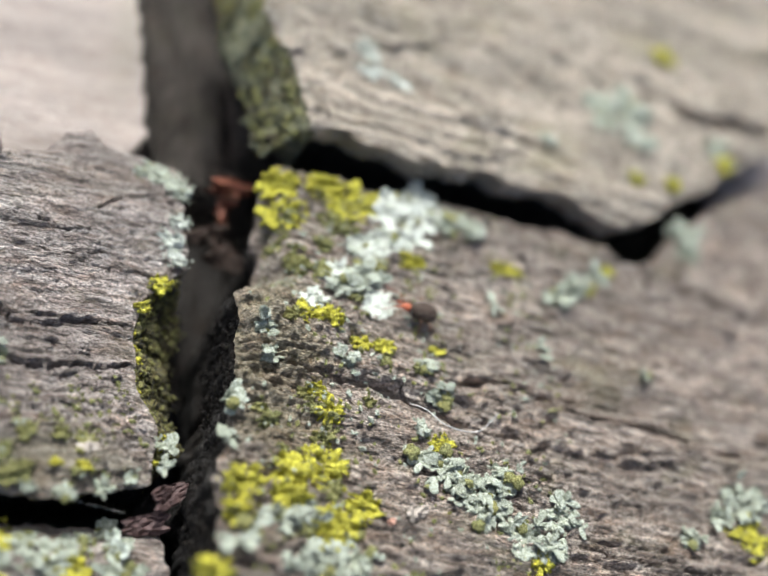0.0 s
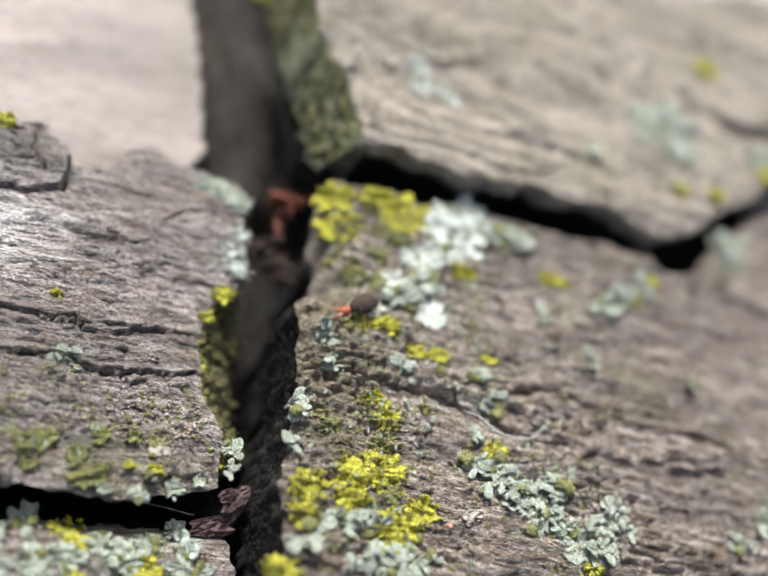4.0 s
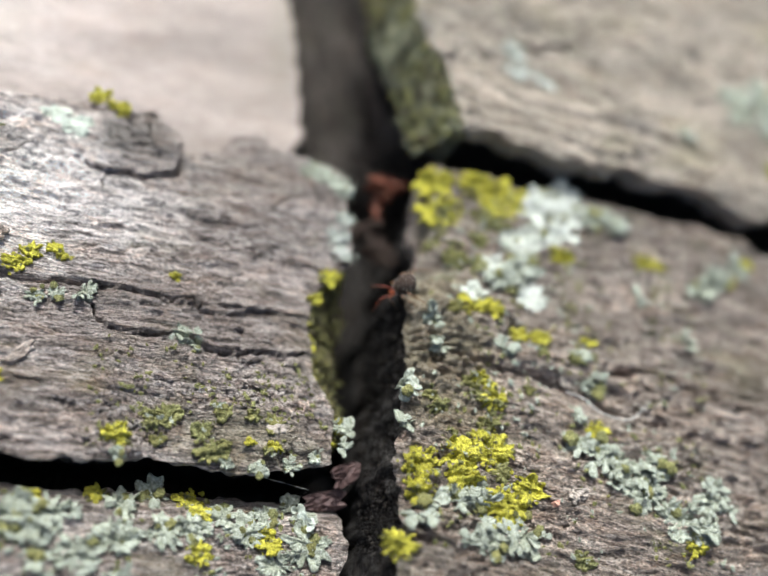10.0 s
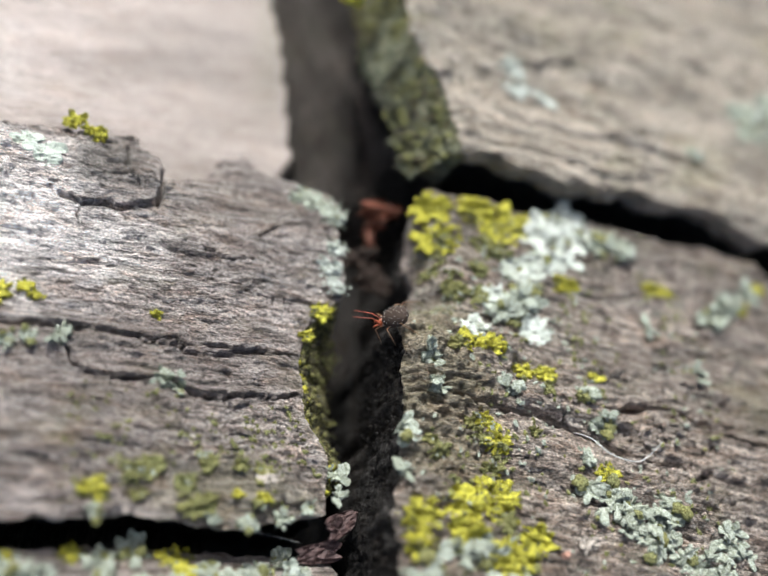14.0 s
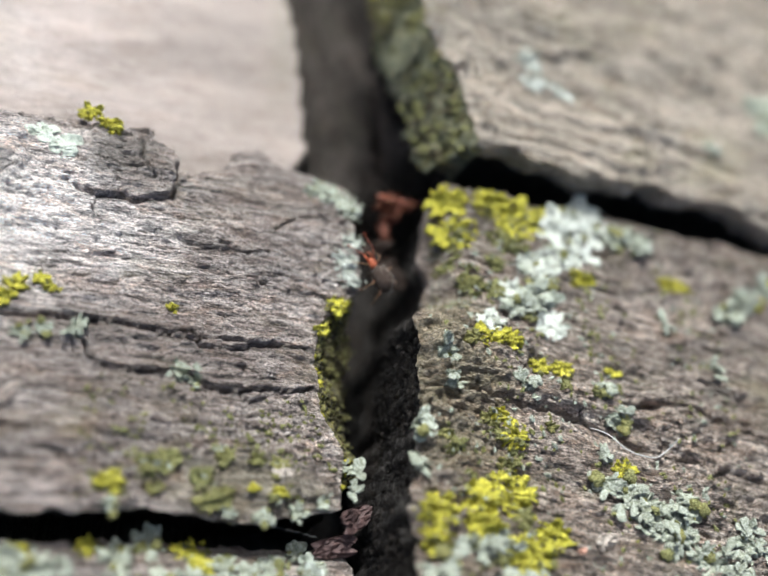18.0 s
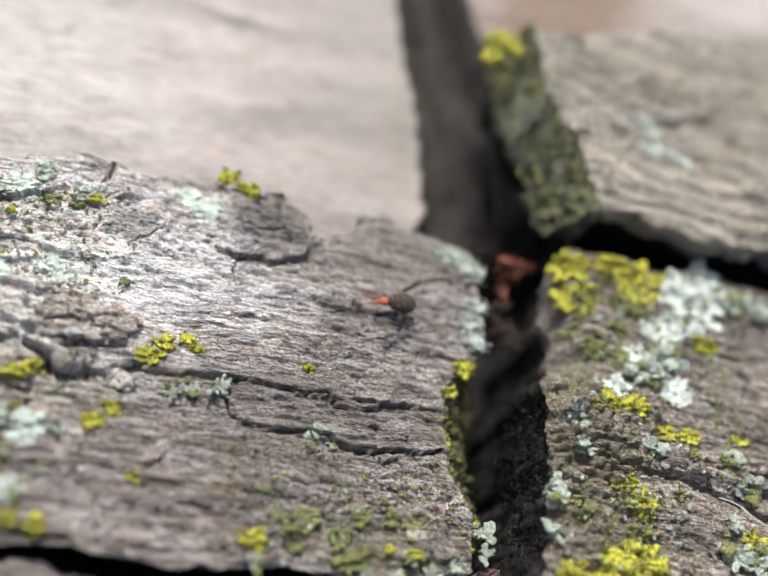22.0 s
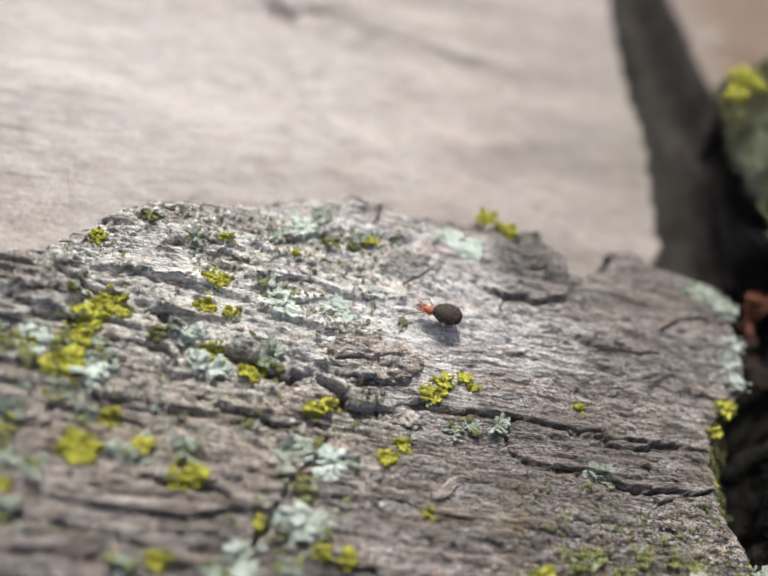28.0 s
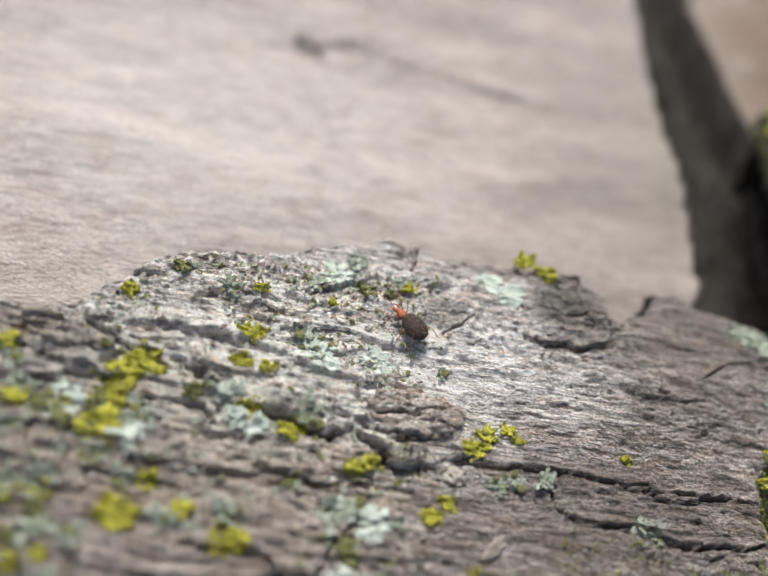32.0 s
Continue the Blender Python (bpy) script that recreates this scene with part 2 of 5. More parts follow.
RUST_LEAF = plain("rust_brown_scale", (0.17, 0.055, 0.028), 0.6, 0.35, 0.1)
PALE_FIBRE = plain("pale_fibre", (0.72, 0.70, 0.66), 0.35, 0.6)
PALE_KNOB = plain("pale_crust", (0.40, 0.345, 0.29), 0.6, 0.4)
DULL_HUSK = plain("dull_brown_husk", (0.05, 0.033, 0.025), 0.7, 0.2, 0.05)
RED_FLAKE = plain("purplish_bark", (0.095, 0.055, 0.05), 0.6, 0.4)
PINK_CRUMB = plain("pink_crumb", (0.50, 0.28, 0.20), 0.6, 0.4)
PURPLE = plain("dark_purple_stain", (0.05, 0.042, 0.05), 0.6, 0.4)


# ---- noise and relief, in millimetres ----
def lattice(ix, iy, seed):
    h = (ix.astype(np.int64) * 374761393 + iy.astype(np.int64) * 668265263 + seed * 1442695041) & 0x7FFFFFFF
    h = ((h ^ (h >> 13)) * 1274126177) & 0x7FFFFFFF
    h = ((h ^ (h >> 15)) * 2246822519) & 0x7FFFFFFF
    return (h ^ (h >> 11)) % 100003 / 100003.0


def vnoise(x, y, seed=0):
    ix, iy = np.floor(x), np.floor(y)
    fx, fy = x - ix, y - iy
    fx, fy = fx * fx * (3 - 2 * fx), fy * fy * (3 - 2 * fy)
    a, b = lattice(ix, iy, seed), lattice(ix + 1, iy, seed)
    c, d = lattice(ix, iy + 1, seed), lattice(ix + 1, iy + 1, seed)
    return (a * (1 - fx) + b * fx) * (1 - fy) + (c * (1 - fx) + d * fx) * fy - 0.5


def fbm(x, y, seed=0, octaves=3):
    return sum(vnoise(x * 2**k, y * 2**k, seed + 17 * k) / 2**k for k in range(octaves))


def cells(x, y, seed):
    """Distance to the joint between irregular cells, and a random value for each cell."""
    ix, iy = np.floor(x), np.floor(y)
    first, second, value = np.full(np.shape(x), 9.0), np.full(np.shape(x), 9.0), np.zeros(np.shape(x))
    for dx in (-1, 0, 1):
        for dy in (-1, 0, 1):
            cx, cy = ix + dx, iy + dy
            d = np.hypot(cx + lattice(cx, cy, seed) - x, cy + lattice(cx, cy, seed + 5) - y)
            near = d < first
            second = np.where(near, first, np.minimum(second, d))
            value = np.where(near, lattice(cx, cy, seed + 9), value)
            first = np.where(near, d, first)
    return second - first, value


def plates(x, y, turn, seed, mask):
    """Weathered plates, longer along the grain, of uneven height, with thin cracks between them."""
    c, s = math.cos(radians(turn)), math.sin(radians(turn))
    u, v = c * x + s * y, -s * x + c * y
    u, v = u + 0.8 * fbm(u / 1.5, v / 1.2, seed), v + 0.45 * fbm(u / 1.8, v / 1.0, seed + 3)
    joint, value = cells(u / 3.6, v / 1.25, seed + 7)
    return mask * ((value - 0.5) * 0.42 * smooth(0.0, 0.14, joint) - 0.40 * (1 - smooth(0.015, 0.075, joint)))


def grain(x, y, turn, seed, rough=1.0):
    """Height of weathered grain: long fibres, broken plates and crumbs."""
    c, s = math.cos(radians(turn)), math.sin(radians(turn))
    u, v = c * x + s * y, -s * x + c * y
    v = v + 0.7 * fbm(u / 7, v / 5, seed + 1) + 0.14 * vnoise(u / 1.3, v / 1.1, seed + 2)
    z = 0.45 * fbm(u / 9, v / 2.4, seed + 3)
    patchy = 0.55 + 0.9 * (fbm(u / 5, v / 3, seed + 8) + 0.5)
    ridge = 1 - 2 * np.abs(fbm(u / 3.0, v / 0.7, seed + 4, 2))
    z = z + 0.15 * rough * ridge + 0.20 * rough * patchy * fbm(u / 1.1, v / 0.34, seed + 5, 2)
    warts = 0.34 * np.abs(vnoise(u / 0.95, v / 0.26, seed + 6)) + 0.28 * np.abs(vnoise(u / 0.5, v / 0.19, seed + 7)) + 0.24 * np.abs(vnoise(u / 0.28, v / 0.15, seed + 12))
    z = z + 1.3 * rough * patchy * warts
    return z


def terraces(x, y, turn, seed, gap, rise):
    """Thin layers along the grain, each rising to a broken lip that drops off towards -y."""
    c, s = math.cos(radians(turn)), math.sin(radians(turn))
    u, v = c * x + s * y, -s * x + c * y
    k = v / gap + 1.5 * fbm(u / (6 * gap), v / (3 * gap), seed) + 0.34 * fbm(u / (4.5 * gap), v / (0.8 * gap), seed + 3)
    row = np.floor(k)
    f = k - row
    some = np.clip(0.5 + 1.3 * vnoise(u / (7 * gap) + 7.3 * row, 3.1 * row, seed + 5), 0, 1)
    return rise * some * (1 - f) ** 1.6 * smooth(0, 0.10, f)


def ledges(x, y, z, some, seed):
    """Lifted layers of wood: they rise towards a lip and drop sharply below it into a dark cleft."""
    wy = y + 0.5 * fbm(x / 1.6, y / 0.9, seed) + 0.3 * fbm(x / 0.7, y / 0.3, seed + 4)
    ragged = np.clip(0.75 + 1.3 * fbm(x / 1.2, y / 1.2, seed + 8), 0.15, 1.3)
    layered = 0.8 + 0.5 * fbm(x / 0.9, y / 0.22, seed + 6)
    for lip, reach, pts in some:
        high = 1.25 * lip
        px, py = np.array(pts).T
        s = wy - np.interp(x, px, py)
        ends = smooth(px[0] - 0.3, px[0] + 0.6, x) * smooth(px[-1] + 0.3, px[-1] - 0.6, x) * ragged
        z = z + ends * high * (np.exp(-np.maximum(s, 0) / reach) * layered * smooth(-0.07, 0.0, s) - 1.5 * np.exp(-(((s + 0.13) / (0.09 + 0.05 * high)) ** 2)))
    return z


def path_distance(x, y, pts):
    best = np.full(np.shape(x), 1e9)
    for (x0, y0), (x1, y1) in zip(pts[:-1], pts[1:]):
        dx, dy = x1 - x0, y1 - y0
        k = np.clip(((x - x0) * dx + (y - y0) * dy) / (dx * dx + dy * dy + 1e-9), 0, 1)
        best = np.minimum(best, np.hypot(x - x0 - k * dx, y - y0 - k * dy))
    return best


def outside(x, y, poly):
    """Signed distance to a closed outline: negative within."""
    d = path_distance(x, y, [*poly, poly[0]])
    within = np.zeros(np.shape(x), bool)
    for (x0, y0), (x1, y1) in zip(poly, [*poly[1:], poly[0]]):
        if y0 != y1:
            within ^= ((y0 > y) != (y1 > y)) & (x < (x1 - x0) * (y - y0) / (y1 - y0) + x0)
    return np.where(within, -d, d)


def smooth(a, b, v):
    k = np.clip((v - a) / (b - a), 0, 1)
    return k * k * (3 - 2 * k)


def cracks(x, y, z, some, seed):
    """Cuts narrow, wandering cracks with slightly raised lips."""
    wx = x + 0.4 * fbm(x / 2.2, y / 2.2, seed) + 0.13 * fbm(x / 0.45, y / 0.45, seed + 2)
    wy = y + 0.4 * fbm(x / 2.0, y / 2.0, seed + 5) + 0.13 * fbm(x / 0.4, y / 0.4, seed + 6)
    wide = 0.42 * np.clip(0.6 + 1.2 * (fbm(x / 1.4, y / 1.4, seed + 9) + 0.5), 0.15, 2)
    for width, depth, pts in some:
        d = path_distance(wx, wy, pts)
        w = width * wide
        z = z - depth * (1 - smooth(0.15 * w, w, d)) + 0.06 * np.exp(-((d - 2 * w) ** 2) / 0.02)
    return z


def flakes(x, y, z, some, seed):
    for height, pts in some:
        d = outside(x + 0.4 * fbm(x / 0.9, y / 0.9, seed), y + 0.4 * fbm(x / 0.8, y / 0.8, seed + 3), pts)
        z = z + height * (1 - smooth(-0.05, 0.22, d))
    return z


# ---- the blocks of wood: outline, height of the top, cracks ----
LEFT_EDGE = [(-0.6, 2.1), (0.4, 0.8), (0.1, -1.4), (0.5, -4.2), (-1.6, -6.5), (-1.8, -8.8), (-1.5, -11), (-0.4, -12.6), (-0.2, -13.6), (-0.5, -15.4), (-4.1, -16.3), (-7.2, -16.15), (-10.8, -16.25), (-14.9, -16.5), (-17.7, -16.1), (-20.2, -16.3), (-22, -17.1), (-25.3, -17.8), (-62, -19.5), (-62, -6), (-37.4, -3.9), (-35.1, -3.6), (-32.2, -0.5), (-30.5, 0.4), (-27, 1.1), (-21.2, 3.4), (-18.3, 2.7), (-14.8, 3.1), (-12.1, 2.9), (-10.6, 3.3), (-10.35, 2.3), (-9.6, 2.2), (-9.1, 1.0), (-8.3, 1.0), (-7.1, 1.5), (-6.4, 2.4), (-5.9, 3.3), (-5.0, 3.6), (-4.1, 2.9), (-2.8, 2.6)]
RIGHT_EDGE = [(3.9, 0.7), (4.1, -0.8), (4.05, -2.4), (3.95, -3.6), (3.95, -5.0), (3.3, -5.9), (2.65, -6.5), (2.5, -8.6), (2.6, -13.7), (2, -15), (1.9, -19.6), (2, -42), (62, -42), (62, 21), (38.5, 8), (33.5, 4.7), (30.5, 2.2), (28.6, 0.2), (27.2, -0.3), (24.3, 1), (18.5, 1.4), (14.3, 1.6), (10.6, 1.5), (6.2, 2.1), (4.5, 1.7)]
UPPER_EDGE = [(5.8, 3.5), (9.1, 3.4), (12.1, 2.8), (16.9, 2.9), (21.9, 2.6), (24.9, 1.5), (27.1, 1.6), (29.5, 3.5), (33.3, 5.9), (37.9, 9.1), (62, 23), (62, 34), (24, 22), (10.8, 18.5), (4.8, 16.3), (2.6, 16.5), (3.3, 11.3), (4.7, 7.8)]
LOWER_EDGE = [(0.6, -16.3), (-0.5, -16.8), (-1.7, -17.1), (-3.9, -17.1), (-6, -16.9), (-8, -16.9), (-12, -17.3), (-15, -17.3), (-18, -16.9), (-20, -16.8), (-22, -17.5), (-25.3, -18.2), (-62, -19.9), (-62, -42), (1, -42), (0.9, -20)]
CHANNEL = [(-4, 1), (-1.5, 6), (-2.4, 12), (-3.2, 16.5), (-3.8, 21), (-4.4, 28), (-5.2, 62), (-1.9, 62), (-0.6, 29), (1.4, 22), (2.4, 19), (3.6, 15.5), (4.4, 7.4), (8, 6), (40, 13), (40, -50), (-4, -50)]

LEFT_CRACKS = [
    (0.20, 1.0, [(-1.9, -9.9), (-3.5, -10.5), (-6.4, -10.5), (-9, -10.0), (-12.1, -9.7)]),
    (0.18, 0.6, [(-12.1, -9.7), (-12.3, -9.0), (-13.0, -8.5)]),
    (0.24, 0.8, [(-16.9, -8.3), (-14, -8.0), (-11.3, -7.9)]),
    (0.20, 0.5, [(-11.3, -7.9), (-7, -8.3), (-1.8, -7.9)]),
    (0.24, 0.9, [(-24.2, -16.5), (-23.0, -14.8), (-21.9, -12.1), (-21.3, -11.2), (-20.9, -10.2)]),
    (0.24, 0.8, [(-22.4, -14.8), (-20.2, -15.9), (-17.9, -15.9)]),
    (0.16, 0.5, [(-21.3, -13.2), (-18, -12.6), (-14, -13.2)]),
    (0.14, 0.5, [(-13.9, -1.0), (-13.5, -1.3), (-12.7, -1.5)]),
    (0.26, 0.8, [(-12.7, -1.5), (-11.7, -1.1), (-11.1, -1.5), (-10.3, -1.3), (-9.3, -0.9)]),
    (0.13, 0.5, [(-12.7, -1.5), (-12.8, -2.1), (-12.6, -2.6)]),
    (0.18, 0.6, [(-11.3, 2.2), (-11.1, 1.0), (-10.8, 0.4)]),
    (0.09, 0.3, [(-13.3, 0.7), (-12.0, 0.1), (-10.8, 0.4), (-10.0, -0.2)]),
    (0.14, 0.5, [(-6.9, -3.0), (-5.6, -3.3), (-4.6, -3.1)]),
    (0.42, 1.2, [(-9.3, -0.9), (-9.1, 0.0), (-9.2, 1.2)]),
    (0.15, 0.5, [(-18.0, -2.1), (-17.1, -1.5), (-16.6, -0.7)]),
    (0.16, 0.6, [(-4.4, -1.8), (-2.7, -0.8), (-0.5, -0.2)]),
    (0.15, 0.5, [(-19.3, 3.0), (-19.5, 1.9), (-19.8, 1.2)]),
    (0.13, 0.4, [(-8.7, -4.4), (-6.3, -4.6), (-4.4, -4.8)]),
    (0.13, 0.35, [(0.4, -5.0), (-3, -5.1), (-5, -4.9)]),
    (0.14, 0.5, [(-36.5, -5.2), (-34.8, -5.6), (-33.4, -5.4)]),
]
LEFT_FLAKES = [
    (0.3, [(-13.9, -1.0), (-12.7, -1.5), (-11.7, -1.1), (-11.1, -1.5), (-9.3, -0.9), (-9.1, 1.4), (-11, 3.4), (-13.6, 2.8), (-13.0, 0.6)]),
    (0.22, [(-19.0, -0.7), (-17.6, -1.9), (-16.6, -1.3), (-16.2, -0.2), (-16.8, 0.2), (-19.0, 0.1)]),
    (0.2, [(-21.6, 0.9), (-16.9, 0.6), (-16.2, 1.4), (-16.8, 2.4), (-21.2, 2.6)]),
    (0.3, [(-36.4, -5.9), (-33.6, -6.4), (-32.6, -5.6), (-34.4, -4.6)]),
    (0.35, [(-7.4, -13.6), (-2.2, -12.8), (-1.2, -15), (-6.6, -15.6)]),
]
# height of the lip, how far the layer reaches back, and the line of the lip
LEFT_LEDGES = [
    (0.75, 1.3, [(-26.2, -6.8), (-25.1, -7.2), (-24.2, -7.6), (-23.1, -7.7), (-22.0, -7.4)]),
    (0.62, 1.5, [(-22.2, -7.1), (-20.9, -7.9), (-19.8, -8.6), (-18.1, -8.4), (-16.4, -7.8)]),
    (0.30, 0.5, [(-21.4, -7.0), (-20.2, -7.3), (-18.9, -7.2), (-17.2, -6.7)]),
    (0.34, 0.5, [(-21.0, -6.3), (-19.4, -6.3), (-17.6, -5.9)]),
    (0.37, 1.2, [(-34.8, -4.1), (-33.2, -4.6), (-31.9, -5.4)]),
    (0.27, 0.9, [(-36.4, -6.0), (-34.4, -6.5), (-32.8, -6.7)]),
    (0.41, 0.9, [(-31.2, -5.4), (-30.2, -5.7), (-28.9, -5.7), (-28.0, -6.3)]),
    (0.34, 0.8, [(-31.6, -7.1), (-30.3, -7.2), (-29.5, -7.1), (-28.0, -7.5)]),
    (0.24, 0.7, [(-29.4, -4.0), (-28.4, -4.1), (-27.2, -4.5)]),
    (0.20, 0.6, [(-31.6, -4.0), (-29.6, -4.1)]),
    (0.27, 0.8, [(-25.3, -1.0), (-23.8, -0.4), (-22.7, 0.3), (-21.7, 0.7)]),
    (0.20, 0.7, [(-30.5, -2.2), (-28.6, -1.7), (-26.8, -1.6)]),
    (0.31, 0.8, [(-32.0, -9.6), (-30.4, -10.0), (-28.8, -9.9), (-27.2, -10.4)]),
    (0.27, 0.8, [(-27.0, -9.3), (-25.0, -9.6), (-22.6, -9.9), (-20.8, -9.7)]),
    (0.34, 0.9, [(-36.5, -11.0), (-34.4, -11.6), (-32.4, -11.5)]),
    (0.31, 0.9, [(-30.6, -12.9), (-28.0, -13.3), (-25.6, -13.2), (-23.9, -13.8)]),
    (0.15, 0.8, [(-13.8, -7.7), (-11.0, -7.8), (-7.6, -8.2), (-4.4, -8.1), (-2.0, -7.9)]),
    (0.14, 0.7, [(-12.0, -9.8), (-9.0, -10.0), (-6.4, -10.5), (-3.5, -10.5), (-1.6, -9.9)]),
]
RIGHT_CRACKS = [
    (0.32, 1.2, [(12.4, -9.7), (16.5, -9.8), (21, -10.9), (26, -11.7), (31, -12.3), (44, -14)]),
    (0.30, 1.3, [(5.0, -9.9), (7.3, -10.4), (11.1, -11.2), (13.8, -12.2), (17, -12.6)]),
    (0.16, 0.6, [(11.1, -11.2), (11.0, -10.4)]),
    (0.18, 0.6, [(17, -12.6), (17.6, -13.5), (18.6, -13)]),
    (0.16, 0.6, [(2.6, -9.2), (4.4, -9.6), (6.2, -9.8)]),
    (0.2, 0.6, [(17, -17.6), (21, -18.4), (27, -19.2)]),
    (0.3, 0.8, [(25, 0.6), (29, -1.4), (36, -3.4)]),
]
RIGHT_FLAKES = [
    (0.45, [(13.5, -10.2), (20, -11.2), (26, -12.2), (26, -13.6), (19, -12.9), (15.5, -12)]),
    (0.45, [(3, -6.6), (6, -6.2), (8.6, -6.6), (7.6, -9.2), (3, -9.2)]),
    (0.3, [(8, -9), (12.6, -8.9), (13, -10.6), (8.4, -10.2)]),
]


def left_top(x, y):
    crusty = smooth(-15, -24, x) * smooth(2.0, -1.5, y - 0.12 * np.minimum(x + 24, 0))
    z = 0.0015 * (np.minimum(x + 18, 0)) ** 2 * 0.6 + grain(x, y, 0, 11, 0.78) * 0.9
    z = z + terraces(x, y, 2, 13, 0.4, 0.13) + terraces(x, y, -3, 19, 1.25, 0.10 + 0.45 * crusty) + crusty * terraces(x, y, 4, 27, 0.5, 0.34)
    z = z + plates(x, y, 0, 15, 0.3 * crusty * smooth(-0.02, 0.16, fbm(x / 9, y / 5, 17) + 0.1))
    z = z - 0.8 * (1 - smooth(-1.5, 0.3, -(y - 1.0 - 0.06 * (x + 15)))) * 0.4
    z = z + crusty * (0.3 * np.abs(fbm(x / 2.4, y / 0.5, 23)) + 0.2 * np.abs(vnoise(x / 0.6, y / 0.25, 25)) - 0.1)
    z = flakes(x, y, z, LEFT_FLAKES, 21)
    z = ledges(x, y, z, LEFT_LEDGES, 29)
    return cracks(x, y, z, LEFT_CRACKS, 31)


def slope_rim(y):
    """Where the right block's top bends down to the gap."""
    return np.interp(-y, [-0.7, 1.0, 2.4, 3.4, 4.5, 5.2, 6.2], [4.5, 4.7, 4.9, 5.2, 5.5, 5.3, 4.6])


def right_top(x, y):
    z = 1.6 + 0.03 * x - 0.07 * y + grain(x, y, -8, 41, 1.0) + terraces(x, y, -8, 43, 0.75, 0.28) + terraces(x, y, -10, 49, 0.34, 0.09)
    z = z + plates(x, y, -8, 45, 0.1 + 0.4 * smooth(-0.05, 0.15, fbm(x / 8, y / 5, 47)))
    f = (slope_rim(y) - x) / (slope_rim(y) - np.interp(-y, [-0.7, 0.8, 2.4, 3.6, 5.0, 5.9, 6.5], [3.9, 4.1, 4.05, 3.95, 3.95, 3.3, 2.65]))
    z = z - 2.1 * smooth(-0.25, 1.1, f + 0.35 * fbm(x / 1.2, y / 1.2, 57)) * smooth(-5.9, -5.1, y) * smooth(1.2, 0.4, y)
    z = z + smooth(8.5, 6.0, x) * smooth(-5.0, -6.5, y) * (0.9 * np.abs(fbm(x / 1.1, y / 0.8, 53)) + 0.7 * np.abs(vnoise(x / 0.42, y / 0.34, 55)) - 0.25)
    z = flakes(x, y, z, RIGHT_FLAKES, 51)
    return cracks(x, y, z, RIGHT_CRACKS, 61)


UPPER_CRACKS = [(1.1, 1.6, [(29.9, 12.4), (32.3, 11.7), (35, 11.6), (40, 11.9)])]


def upper_top(x, y):
    z = 3.6 + 0.02 * (x - 6) + 1.2 * grain(x, y, -8, 71, 0.8) + terraces(x, y, -8, 75, 1.0, 0.4) - 0.03 * np.maximum(y - 8, 0)
    return cracks(x, y, z, UPPER_CRACKS, 73)


def lower_top(x, y):
    return -1.4 + 0.9 * smooth(-16, -20, x) - 0.9 * smooth(-18.2, -17.0, y) * smooth(-20, -15, x) + grain(x, y, -2, 81, 0.9) + terraces(x, y, -2, 83, 0.7, 0.25) + 0.02 * (y + 17)


def sheet(gx, gy):
    x, y = np.meshgrid(gx, gy)
    idx = np.arange(x.size).reshape(x.shape)
    quads = np.stack([idx[:-1, :-1], idx[:-1, 1:], idx[1:, 1:], idx[1:, :-1]], -1).reshape(-1, 4)
    return x, y, quads


def quad_mesh(name, verts, quads, mats, index):
    me = bpy.data.meshes.new(name)
    me.vertices.add(len(verts))
    me.vertices.foreach_set("co", (verts * MM).astype(np.float32).ravel())
    me.loops.add(quads.size)
    me.loops.foreach_set("vertex_index", quads.astype(np.int32).ravel())
    me.polygons.add(len(quads))
    me.polygons.foreach_set("loop_start", np.arange(0, quads.size, 4, dtype=np.int32))
    me.polygons.foreach_set("use_smooth", np.ones(len(quads), bool))
    for m in mats:
        me.materials.append(m)
    me.polygons.foreach_set("material_index", index.astype(np.int32))
    me.update(calc_edges=True)
    return me


DEPTHS = np.array([0, 0.12, 0.3, 0.5, 0.75, 1.0, 1.3, 1.6, 2.0, 2.4, 2.8, 3.3, 3.9, 4.6, 5.4, 6.4, 7.6, 9.0, 11.0])


